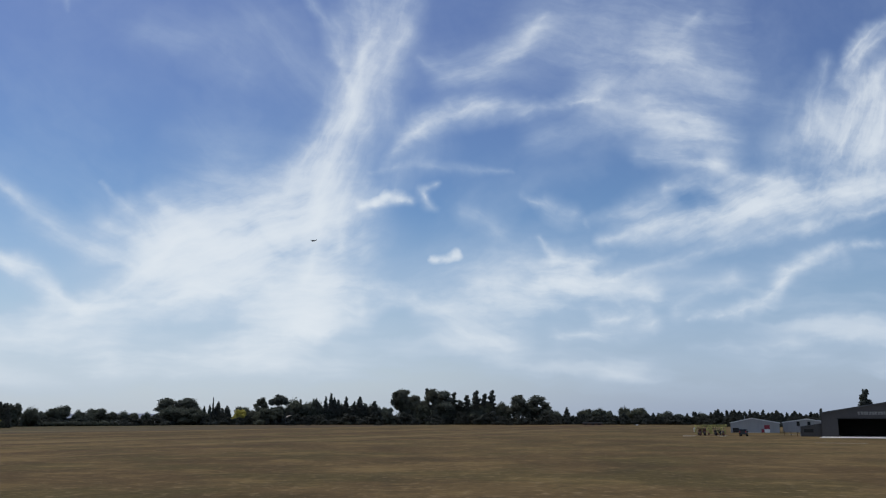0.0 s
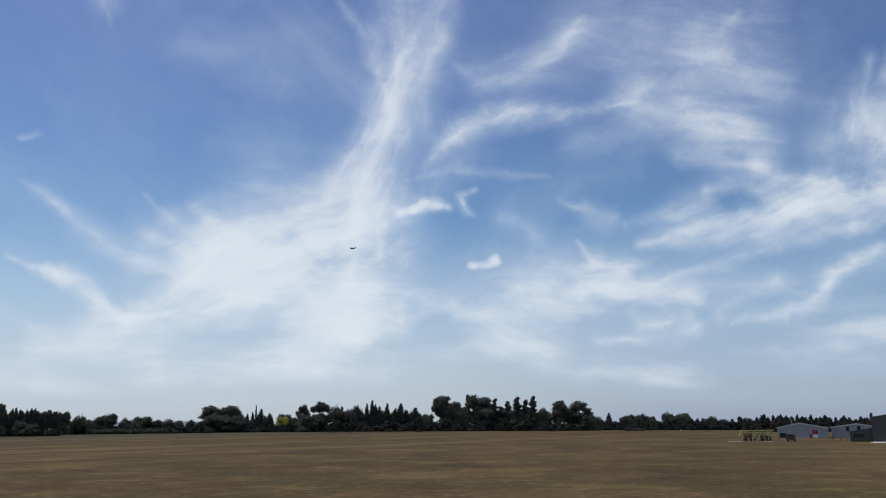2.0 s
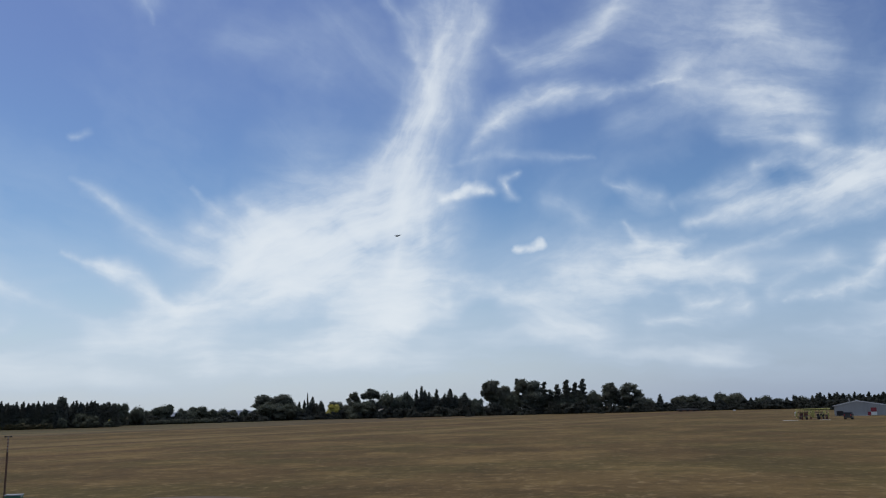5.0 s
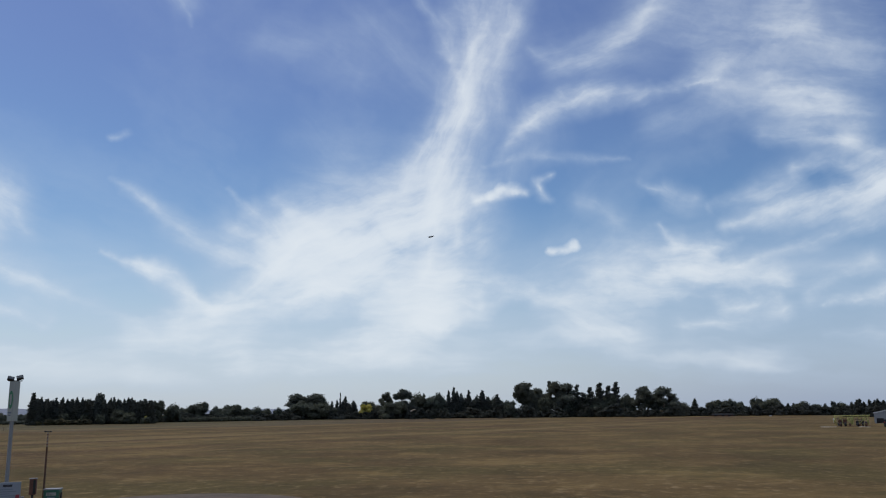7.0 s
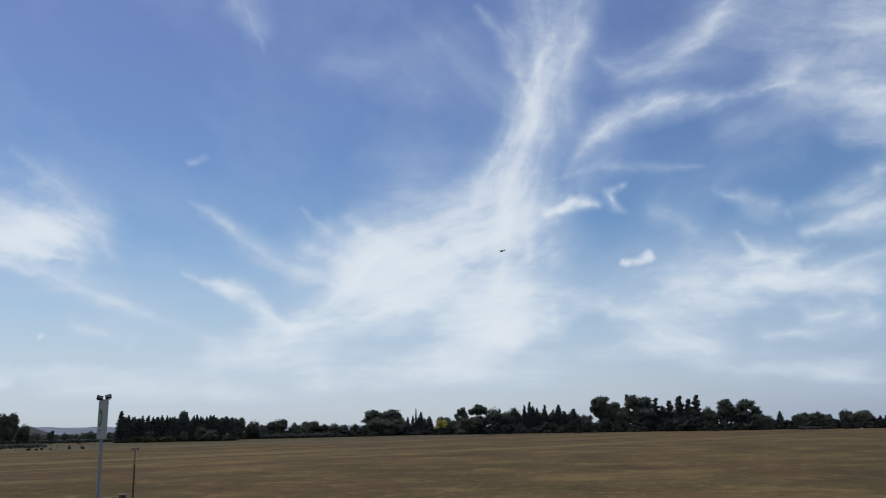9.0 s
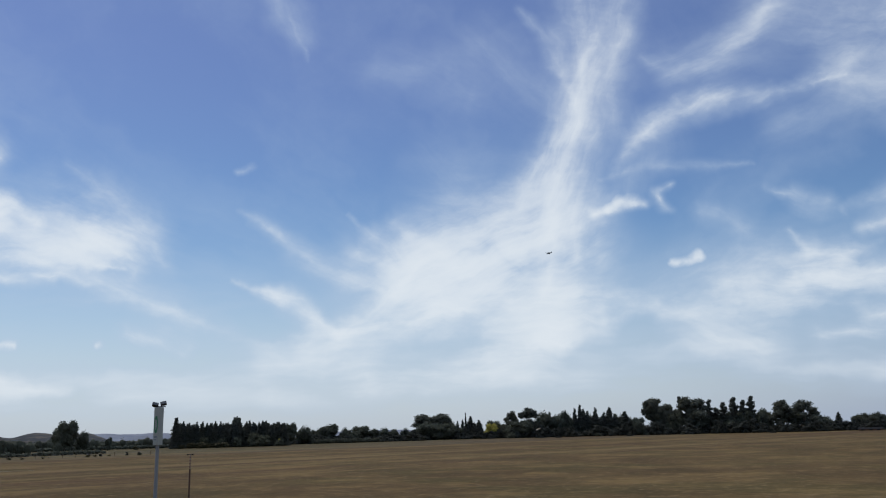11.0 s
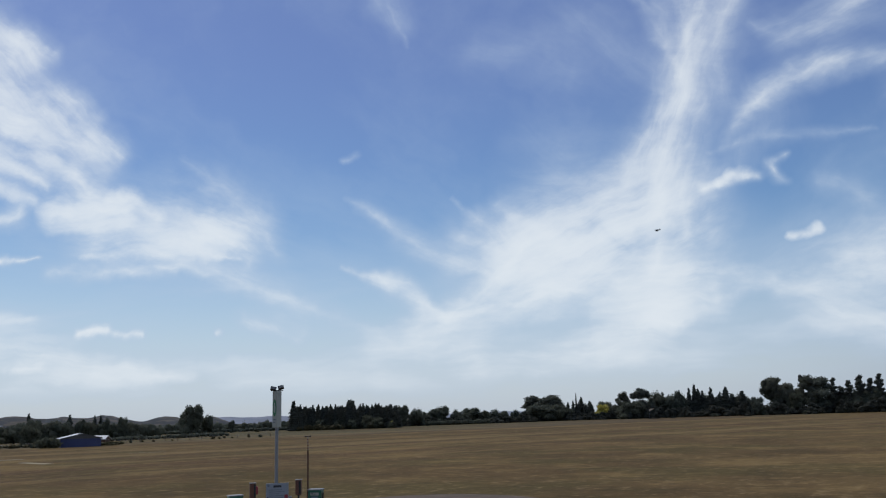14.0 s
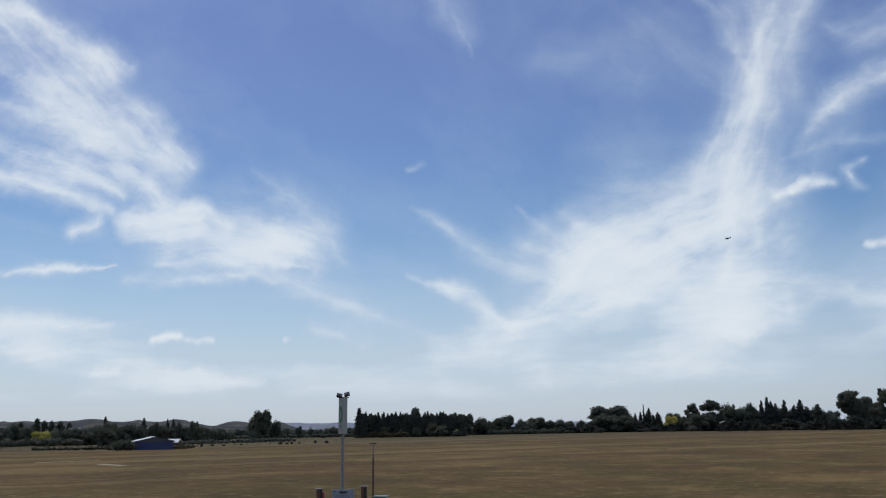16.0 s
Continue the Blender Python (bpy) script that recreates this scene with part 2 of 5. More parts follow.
class Nodes:
    """A short way to write node trees."""

    def __init__(self, tree):
        self.tree = tree
        tree.nodes.clear()

    def add(self, kind, inputs=()):
        n = self.tree.nodes.new(kind)
        for k, v in dict(inputs).items():
            self.set(n.inputs[k], v)
        return n

    def set(self, socket, v):
        if isinstance(v, bpy.types.NodeSocket):
            self.tree.links.new(v, socket)
        else:
            socket.default_value = v

    def math(self, op, a, b=0.0, c=0.0, clamp=False):
        n = self.add("ShaderNodeMath")
        n.operation, n.use_clamp = op, clamp
        for k, v in enumerate((a, b, c)):
            self.set(n.inputs[k], v)
        return n.outputs[0]

    def vec(self, op, a, b=(0, 0, 0), scale=None):
        n = self.add("ShaderNodeVectorMath")
        n.operation = op
        self.set(n.inputs[0], a)
        self.set(n.inputs[1], b)
        if scale is not None:
            self.set(n.inputs["Scale"], scale)
        return n.outputs["Value"] if op in ("DOT_PRODUCT", "LENGTH", "DISTANCE") else n.outputs[0]

    def noise(self, vector, scale, detail=4.0, rough=0.5, out=0, distortion=0.0):
        n = self.add("ShaderNodeTexNoise", {"Vector": vector, "Scale": scale, "Detail": detail, "Roughness": rough, "Distortion": distortion})
        return n.outputs[out]

    def mapped(self, vector, loc=(0, 0, 0), rot=(0, 0, 0), scale=(1, 1, 1), kind="POINT"):
        n = self.add("ShaderNodeMapping")
        n.vector_type = kind
        for k, v in (("Vector", vector), ("Location", loc), ("Rotation", [radians(a) for a in rot]), ("Scale", scale)):
            self.set(n.inputs[k], v)
        return n.outputs[0]

    def ramp(self, fac, lo, hi, a=0.0, b=1.0, smooth=True):
        n = self.add("ShaderNodeMapRange", {"Value": fac, "From Min": lo, "From Max": hi, "To Min": a, "To Max": b})
        n.interpolation_type = "SMOOTHSTEP" if smooth else "LINEAR"
        n.clamp = not smooth         # a smooth step keeps between its ends by itself
        return n.outputs[0]

    def mix(self, fac, a, b, blend="MIX"):
        n = self.add("ShaderNodeMix")
        n.data_type, n.blend_type = "RGBA", blend
        self.set(n.inputs[0], fac)
        self.set(n.inputs[6], a if isinstance(a, bpy.types.NodeSocket) else (*a, 1))
        self.set(n.inputs[7], b if isinstance(b, bpy.types.NodeSocket) else (*b, 1))
        return n.outputs[2]


def ribbon_piece():
    """One straight length of a cloud ribbon: most on its middle line, 0 at its half breadth, less beyond."""
    g = bpy.data.node_groups.new("ribbon_piece", "ShaderNodeTree")
    for name, kind in (("Chart", "NodeSocketVector"), ("Before", "NodeSocketFloat"), ("Start", "NodeSocketVector"), ("Run", "NodeSocketVector"), ("Pace", "NodeSocketVector"), ("Fall", "NodeSocketFloat"), ("Taper", "NodeSocketFloat"), ("Peak", "NodeSocketFloat"), ("Rise", "NodeSocketFloat")):
        g.interface.new_socket(name, in_out="INPUT", socket_type=kind)
    g.interface.new_socket("Reach", in_out="OUTPUT", socket_type="NodeSocketFloat")
    n = Nodes(g)
    given = n.add("NodeGroupInput").outputs
    off = n.vec("SUBTRACT", given["Chart"], given["Start"])
    along = n.add("ShaderNodeClamp", {"Value": n.vec("DOT_PRODUCT", off, given["Pace"]), "Min": 0.0, "Max": 1.0}).outputs[0]
    apart = n.vec("DISTANCE", off, n.vec("SCALE", given["Run"], scale=along))
    fall = n.math("MULTIPLY_ADD", along, given["Taper"], given["Fall"])
    n.add("NodeGroupOutput", {0: n.math("MAXIMUM", n.math("MULTIPLY_ADD", apart, fall, n.math("MULTIPLY_ADD", along, given["Rise"], given["Peak"])), given["Before"])})
    return g


def build_sky():
    w = bpy.data.worlds.new("sky")
    scene.world = w
    w.use_nodes = True
    w.cycles.sampling_method, w.cycles.sample_map_resolution = "MANUAL", 256
    n = Nodes(w.node_tree)
    way = n.add("ShaderNodeTexCoord").outputs["Generated"]
    blue = n.add("ShaderNodeTexSky")
    blue.sky_type, blue.sun_disc, blue.sun_elevation, blue.sun_rotation = "NISHITA", False, radians(SUN_HEIGHT), radians(SUN_AZIMUTH)
    blue.air_density, blue.dust_density, blue.ozone_density = 1.0, SKY_DUST, 2.0
    height = n.add("ShaderNodeSeparateXYZ", {"Vector": way}).outputs[2]
    blue = n.mix(1.0, blue.outputs[0], n.mix(n.ramp(height, 0.18, 0.45), n.mix(n.ramp(height, 0.0, 0.15), SKY_EDGE, SKY_LOW), SKY_TINT), "MULTIPLY")
    blue = n.mix(1.0, blue, (SKY_STRENGTH,) * 3, "MULTIPLY")
    # the chart: straight lines in the sky are straight on it
    turned = n.mapped(way, rot=(0, 0, CHART_AZIMUTH))
    xyz = n.add("ShaderNodeSeparateXYZ", {"Vector": turned}).outputs
    ahead = n.math("MAXIMUM", xyz[1], 0.05)
    u, v = n.math("DIVIDE", xyz[0], ahead), n.math("DIVIDE", xyz[2], ahead)
    flat = n.add("ShaderNodeCombineXYZ", {"X": u, "Y": v}).outputs[0]
    # the cloud deck overhead, seen in perspective; its streaks lie along the wind
    windward = n.add("ShaderNodeSeparateXYZ", {"Vector": n.mapped(way, rot=(0, 0, WIND_AZIMUTH))}).outputs
    up = n.math("MAXIMUM", xyz[2], 0.10)
    deck = n.add("ShaderNodeCombineXYZ", {"X": n.math("DIVIDE", windward[0], up), "Y": n.math("DIVIDE", windward[1], up)}).outputs[0]
    # wind-drawn edges: push the chart about at three sizes
    pushed = flat
    for size, far, seed in ((5.0, 0.026, 0.0), (13.0, 0.024, 3.0), (34.0, 0.009, 7.0), (90.0, 0.003, 11.0)):
        drift = n.noise(n.vec("ADD", flat, (seed, seed, seed)), size, 3.0, 0.55, out=1)
        pushed = n.vec("ADD", pushed, n.vec("SCALE", n.vec("SUBTRACT", drift, (0.5, 0.5, 0.5)), scale=far))
    # silky threads at eight slants
    threads = []
    for k in range(8):
        along = n.mapped(pushed, (k * 3.7, k * 1.9, 0), (0, 0, k * 22.5), (0.19, 0.036, 1), "TEXTURE")
        threads.append(n.ramp(n.noise(along, 1.0, 4.0, 0.6), 0.28, 0.72, 0.58, 1.42))
    total, piece = 0.0, ribbon_piece()
    for strokes in CLOUDS:
        for first_half, last_half, thick, firm, *line in strokes:
            # a ribbon along the line, thinning out at both ends: the nearest of its lengths counts
            reach, lengths = 0.0, len(line) - 1
            ends = [0.0 if lengths < 3 else 1 - math.sin(math.pi * k / lengths) for k in range(lengths + 1)]
            halves = [(first_half + (last_half - first_half) * k / lengths) * (1 - 0.55 * ends[k]) for k in range(lengths + 1)]
            peaks = [1 - 0.32 * e * e for e in ends]
            for k in range(lengths):
                a, b = Vector(line[k]), Vector(line[k + 1])
                g = n.add("ShaderNodeGroup")
                g.node_tree = piece
                run = b - a
                for key, value in (("Chart", pushed), ("Before", reach), ("Start", (*a, 0)), ("Run", (*run, 0)), ("Pace", (*run / run.length_squared, 0)),
                                   ("Fall", -1 / halves[k]), ("Taper", 1 / halves[k] - 1 / halves[k + 1]),
                                   ("Peak", peaks[k]), ("Rise", peaks[k + 1] - peaks[k])):
                    n.set(g.inputs[key], value)
                reach = g.outputs[0]
            weight = n.math("POWER", reach, 1.0 / firm ** 2)
            if thick > 0 and first_half > 0.009:
                run = Vector(line[-1]) - Vector(line[0])
                weight = n.math("MULTIPLY", weight, threads[round(math.degrees(math.atan2(run[1], run[0])) / 22.5) % 8])
            total = n.math("MULTIPLY_ADD", weight, thick, total)
    # elsewhere in the sky: loose cirrus of the same kind
    loose = n.ramp(n.noise(n.mapped(deck, scale=(1.3, 0.5, 1)), 1.1, 6.0, 0.6, distortion=0.6), 0.42, 0.75)
    beyond = n.math("MAXIMUM", n.ramp(n.math("ABSOLUTE", u), 0.95, 1.3), n.ramp(v, 0.58, 0.85))
    total = n.math("MULTIPLY_ADD", loose, n.math("MULTIPLY", beyond, 0.9), total)
    # fibres along the wind, and ruffles of every size, eat into the edges
    bent = n.vec("ADD", deck, n.vec("SCALE", n.vec("SUBTRACT", n.noise(flat, 6.0, 4.0, 0.55, out=1), (0.5, 0.5, 0.5)), scale=0.7))
    fibre = n.noise(n.mapped(bent, scale=(2.2, 0.42, 1)), 1.0, 5.0, 0.55)
    fleck = n.noise(n.mapped(pushed, rot=(0, 0, 20), scale=(1, 1.7, 1)), 8.0, 9.0, 0.62)
    grain = n.math("MULTIPLY_ADD", fleck, 0.75, n.math("MULTIPLY", fibre, 0.25))
    grain = n.add("ShaderNodeMix", {0: n.ramp(xyz[2], 0.02, 0.15), 2: 0.5, 3: grain}).outputs[0]
    total = n.math("MAXIMUM", total, 0.0)
    body = n.math("MULTIPLY", n.math("MINIMUM", n.math("MULTIPLY", total, 2.2), 1.0), RAGGED)
    body = n.math("MULTIPLY", body, n.ramp(total, 0.5, 1.6, 1.0, 0.55))
    total = n.math("MAXIMUM", n.math("MULTIPLY_ADD", n.math("SUBTRACT", grain, 0.53), body, total), 0.0)
    veil = n.math("MULTIPLY", n.ramp(n.math("MULTIPLY_ADD", fibre, 0.5, n.math("MULTIPLY", n.noise(pushed, 3.2, 6.0, 0.6), 0.5)), 0.42, 0.72), 0.11)
    total = n.math("MULTIPLY_ADD", veil, n.ramp(xyz[2], 0.10, 0.22), total)
    # long flat bands low in the sky
    flat_bands = n.noise(n.mapped(pushed, rot=(0, 0, 3), scale=(1.6, 8.0, 1)), 1.5, 4.0, 0.52)
    low_zone = n.math("MULTIPLY", n.ramp(xyz[2], 0.01, 0.05), n.ramp(xyz[2], 0.21, 0.09))
    total = n.math("MULTIPLY_ADD", n.ramp(flat_bands, 0.42, 0.72), n.math("MULTIPLY", low_zone, 0.52), total)
    # the air whitens towards the horizon
    low = n.math("POWER", n.math("SUBTRACT", 1.0, n.ramp(xyz[2], 0.0, 0.24, smooth=False), clamp=True), 1.25)
    murk = n.math("SUBTRACT", 1.0, n.math("EXPONENT", n.math("MULTIPLY", low, -HAZE * CLOUD_DEPTH)))
    blue = n.mix(murk, blue, n.mix(1.0, n.mix(n.ramp(u, -0.05, 0.62), HAZE_SUNWARD, HAZE_AWAY), n.mix(n.ramp(height, 0.0, 0.06), HAZE_BASE, (1, 1, 1)), "MULTIPLY"))
    sky = n.add("ShaderNodeBackground", {"Color": blue, "Strength": 1.0})
    cover = n.math("SUBTRACT", 1.0, n.math("EXPONENT", n.math("MULTIPLY", total, -CLOUD_DEPTH)))
    colour = n.mix(n.ramp(cover, 0.2, 0.95), CLOUD_THIN, CLOUD_THICK)
    cloud = n.add("ShaderNodeBackground", {"Color": colour, "Strength": CLOUD_STRENGTH})
    both = n.add("ShaderNodeMixShader", {0: cover, 1: sky.outputs[0], 2: cloud.outputs[0]})
    n.add("ShaderNodeOutputWorld", {"Surface": both.outputs[0]})


SKY_STRENGTH, SKY_DUST, HAZE = 0.081, 0.6, 0.385
SKY_EDGE, SKY_LOW, SKY_TINT = (0.74, 0.825, 1.08), (0.77, 0.96, 1.13), (0.81, 0.865, 1.12)     # the camera's colour of blue sky at the horizon, low down and high up
HAZE_BASE = (0.84, 0.90, 1.0)      # bluer where the air is deepest
HAZE_SUNWARD, HAZE_AWAY = (0.70, 0.76, 0.80), (0.435, 0.515, 0.66)      # thin air glows more on the sun's side
CLOUD_DEPTH, CLOUD_STRENGTH, RAGGED = 2.35, 1.0, 1.3
CLOUD_THIN, CLOUD_THICK = (0.47, 0.58, 0.735), (0.74, 0.80, 0.86)
build_sky()

sun = new("sun", bpy.data.lights.new("sun", "SUN"))
sun.data.energy, sun.data.angle, sun.data.color = 1.8, radians(0.6), (1.0, 0.95, 0.88)
_a, _e = radians(SUN_AZIMUTH), radians(SUN_HEIGHT)
_from = Vector((math.sin(_a) * math.cos(_e), math.cos(_a) * math.cos(_e), math.sin(_e))) * 300
sun.matrix_world = look(_from, (0, 0, 0))


# ======== materials ========
def surface(name, colour, rough=0.7, metal=0.0, vary=0.25, size=2.0, bump=0.15, tint=None, spots=0.0, sheen=0.5):
    """A plain worn surface: colour drifting at two sizes, a little relief."""
    m = bpy.data.materials.new(name)
    m.use_nodes = True
    n = Nodes(m.node_tree)
    where = n.add("ShaderNodeTexCoord").outputs["Object"]
    big = n.noise(where, size, 4.0, 0.6)
    small = n.noise(where, size * 9, 5.0, 0.65)
    both = n.math("ADD", n.math("MULTIPLY", big, 0.6), n.math("MULTIPLY", small, 0.4))
    dark = tuple(c * (1 - vary) for c in colour)
    light = tint or tuple(min(1.0, c * (1 + vary)) for c in colour)
    c = n.mix(n.ramp(both, 0.3, 0.7), dark, light)
    if spots:
        c = n.mix(n.math("MULTIPLY", n.ramp(n.noise(where, size * 3, 6.0, 0.7), 0.58, 0.72), spots), c, tuple(x * 0.35 for x in colour))
    b = n.add("ShaderNodeBump", {"Strength": bump, "Distance": 0.02, "Height": small})
    p = n.add("ShaderNodeBsdfPrincipled", {"Base Color": c, "Roughness": n.ramp(big, 0.2, 0.8, rough - 0.08, min(1.0, rough + 0.08)), "Metallic": metal, "Specular IOR Level": sheen,
                                          "Normal": b.outputs[0]})
    n.add("ShaderNodeOutputMaterial", {"Surface": p.outputs[0]})
    return m


def foliage(name, colour, young, dry=0.0, glow=0.22):
    m = bpy.data.materials.new(name)
    m.use_nodes = True
    n = Nodes(m.node_tree)
    leaf = n.add("ShaderNodeNewGeometry").outputs["Random Per Island"]
    tree = n.add("ShaderNodeObjectInfo").outputs["Random"]
    where = n.add("ShaderNodeTexCoord").outputs["Object"]
    c = n.mix(leaf, tuple(x * 0.65 for x in colour), young)
    c = n.mix(n.math("MULTIPLY", n.ramp(n.noise(where, 0.35, 3.0), 0.4, 0.7), 0.5), c, colour)
    c = n.mix(n.math("MULTIPLY", tree, 0.45), c, tuple(x * y for x, y in zip(colour, (1.25, 1.05, 0.8))))
    if dry:
        c = n.mix(n.math("MULTIPLY", n.math("GREATER_THAN", leaf, 0.8), dry), c, (0.16, 0.11, 0.05))
    p = n.add("ShaderNodeBsdfPrincipled", {"Base Color": c, "Roughness": 0.75, "Specular IOR Level": 0.15})
    t = n.add("ShaderNodeBsdfTranslucent", {"Color": c})
    both = n.add("ShaderNodeMixShader", {0: glow, 1: p.outputs[0], 2: t.outputs[0]})
    n.add("ShaderNodeOutputMaterial", {"Surface": both.outputs[0]})
    return m


def dry_grass():
    m = bpy.data.materials.new("dry_grass")
    m.use_nodes = True
    n = Nodes(m.node_tree)
    where = n.add("ShaderNodeTexCoord").outputs["Object"]
    wide = n.noise(where, 0.022, 5.0, 0.62)
    patch = n.noise(where, 0.085, 6.0, 0.66)
    green = n.noise(n.vec("ADD", where, (90, 40, 0)), 0.05, 6.0, 0.64)
    tuft = n.noise(where, 0.9, 7.0, 0.72)
    blade = n.noise(where, 6.0, 4.0, 0.7)
    c = n.mix(n.ramp(wide, 0.38, 0.62), (0.084, 0.052, 0.021), (0.146, 0.096, 0.038))
    c = n.mix(n.math("MULTIPLY", n.ramp(green, 0.47, 0.60), 0.75), c, (0.072, 0.058, 0.019))
    c = n.mix(n.math("MULTIPLY", n.ramp(patch, 0.50, 0.66), 0.62), c, (0.205, 0.136, 0.053))
    c = n.mix(n.math("MULTIPLY", n.ramp(patch, 0.47, 0.36), 0.65), c, (0.056, 0.040, 0.015))
    # long grey-brown grass before the trees, darkened further for their shade
    side0 = n.add("ShaderNodeSeparateXYZ", {"Vector": n.mapped(where, rot=(0, 0, -RUNWAY_TURN))}).outputs[1]
    c = n.mix(n.math("MULTIPLY", n.ramp(n.math("MULTIPLY_ADD", n.noise(where, 0.05, 4.0), 14.0, side0), 225.0, 238.0), 0.75), c, n.mix(n.ramp(green, 0.4, 0.6), (0.095, 0.080, 0.052), (0.055, 0.048, 0.032)))
    # greener rough grass past the farm fence
    spot = n.add("ShaderNodeSeparateXYZ", {"Vector": where}).outputs
    past = n.math("MULTIPLY_ADD", spot[0], -0.872, n.math("MULTIPLY", spot[1], 0.489))
    past = n.math("MULTIPLY", n.ramp(past, 256.0, 262.0), n.ramp(spot[0], -110.0, -165.0))
    c = n.mix(n.math("MULTIPLY", past, 0.8), c, n.mix(n.ramp(green, 0.4, 0.6), (0.080, 0.074, 0.040), (0.050, 0.052, 0.027)))
    # mown strips and worn tracks lie along the runway
    lane = n.mapped(where, rot=(0, 0, -RUNWAY_TURN), scale=(1, 1, 1))
    side = n.add("ShaderNodeSeparateXYZ", {"Vector": lane}).outputs[1]
    wobble = n.math("MULTIPLY_ADD", n.math("SUBTRACT", n.noise(where, 0.03, 4.0, 0.6), 0.5), 16.0, side)
    strip = n.noise(n.mapped(lane, scale=(0.0035, 0.055, 1)), 1.0, 5.0, 0.6)
    on_strip = n.ramp(side, 62.0, 95.0)
    c = n.mix(n.math("MULTIPLY", n.math("MULTIPLY", n.ramp(strip, 0.5, 0.66), on_strip), 0.75), c, (0.185, 0.130, 0.058))
    c = n.mix(n.math("MULTIPLY", n.math("MULTIPLY", n.ramp(strip, 0.48, 0.36), on_strip), 0.9), c, (0.076, 0.042, 0.022))
    for at, half, deep in ((90.0, 1.9, 0.9), (131.0, 5.5, 0.85), (165.0, 5.0, 0.5)):
        near = n.ramp(n.math("ABSOLUTE", n.math("SUBTRACT", wobble, at)), half, half * 0.3)
        near = n.math("MULTIPLY", near, n.ramp(n.noise(n.mapped(lane, scale=(0.02, 0.2, 1)), 1.0, 5.0, 0.65), 0.38, 0.6))
        c = n.mix(n.math("MULTIPLY", near, deep), c, (0.066, 0.036, 0.021))
    clump = n.noise(n.vec("ADD", where, (17, 71, 0)), 0.32, 5.0, 0.68)
    c = n.mix(n.math("MULTIPLY", n.ramp(clump, 0.55, 0.68), 0.45), c, (0.225, 0.155, 0.066))
    c = n.mix(n.math("MULTIPLY", n.ramp(clump, 0.46, 0.34), 0.4), c, (0.050, 0.035, 0.017))
    c = n.mix(n.math("MULTIPLY", n.ramp(tuft, 0.55, 0.65), 0.55), c, (0.25, 0.175, 0.085))
    c = n.mix(n.math("MULTIPLY", n.ramp(tuft, 0.46, 0.34), 0.55), c, (0.042, 0.031, 0.015))
    # bleached straw lying in loose wisps
    straw = n.noise(n.mapped(n.vec("ADD", where, (5, 9, 0)), rot=(0, 0, 24), scale=(0.9, 0.45, 1)), 1.0, 4.0, 0.6)
    bleached = n.ramp(n.vec("LENGTH", where), 95.0, 45.0, 0.30, 0.50)
    c = n.mix(n.math("MULTIPLY", n.math("MULTIPLY", n.ramp(straw, 0.54, 0.74), n.ramp(wide, 0.34, 0.52)), bleached), c, (0.33, 0.235, 0.125))
    c = n.mix(n.math("MULTIPLY", n.ramp(blade, 0.46, 0.70), 0.3), c, (0.21, 0.15, 0.07))
    c = n.mix(n.math("MULTIPLY", n.ramp(blade, 0.48, 0.30), 0.3), c, (0.045, 0.034, 0.016))
    high = n.math("ADD", n.math("MULTIPLY", tuft, 0.7), n.math("MULTIPLY", blade, 0.3))
    b = n.add("ShaderNodeBump", {"Strength": 0.7, "Distance": 0.15, "Height": high})
    p = n.add("ShaderNodeBsdfPrincipled", {"Base Color": c, "Roughness": 0.95, "Specular IOR Level": 0.08, "Normal": b.outputs[0]})
    n.add("ShaderNodeOutputMaterial", {"Surface": p.outputs[0]})
    return m


RUNWAY_TURN = 65.0          # degrees from the x axis
GRASS = dry_grass()
BARK = surface("bark", (0.10, 0.075, 0.055), 0.9, vary=0.4, size=3.0)
PALE_BARK = surface("pale_bark", (0.26, 0.22, 0.18), 0.85, vary=0.4, size=2.0)
GUM_LEAF = foliage("gum_leaf", (0.112, 0.126, 0.108), (0.150, 0.168, 0.134), 0.1, 0.5)
BROAD_LEAF = foliage("broad_leaf", (0.108, 0.124, 0.100), (0.142, 0.160, 0.124), glow=0.5)
CONIFER_LEAF = foliage("conifer_leaf", (0.100, 0.114, 0.106), (0.126, 0.142, 0.124), glow=0.46)
GOLD_LEAF = foliage("gold_leaf", (0.44, 0.41, 0.09), (0.60, 0.56, 0.20), glow=0.4)
# leaf colour darkened to carry the shade at the foot of the trees
SHADED_UNDERGROWTH = foliage("shaded_undergrowth_leaf", (0.058, 0.066, 0.060), (0.070, 0.078, 0.068), glow=0.46)
SCRUB_LEAF = foliage("scrub_leaf", (0.062, 0.066, 0.040), (0.095, 0.093, 0.055), 0.3)


# ======== building blocks ========
def polar(azimuth, distance, z=0.0):
    """A place, from degrees to the right of straight ahead and metres from the camera's mast."""
    a = radians(azimuth)
    return Vector((math.sin(a) * distance, math.cos(a) * distance, z))


def mesh_object(name, bm, material, smooth=False):
    me = bpy.data.meshes.new(name)
    bm.to_mesh(me)
    bm.free()
    me.materials.append(material)
    if smooth:
        me.shade_smooth()
    return new(name, me)


def part(name, bm, material, parent, label="", smooth=False):
    ob = mesh_object(name, bm, material, smooth)
    ob.parent = parent
    return tagged(ob, label)


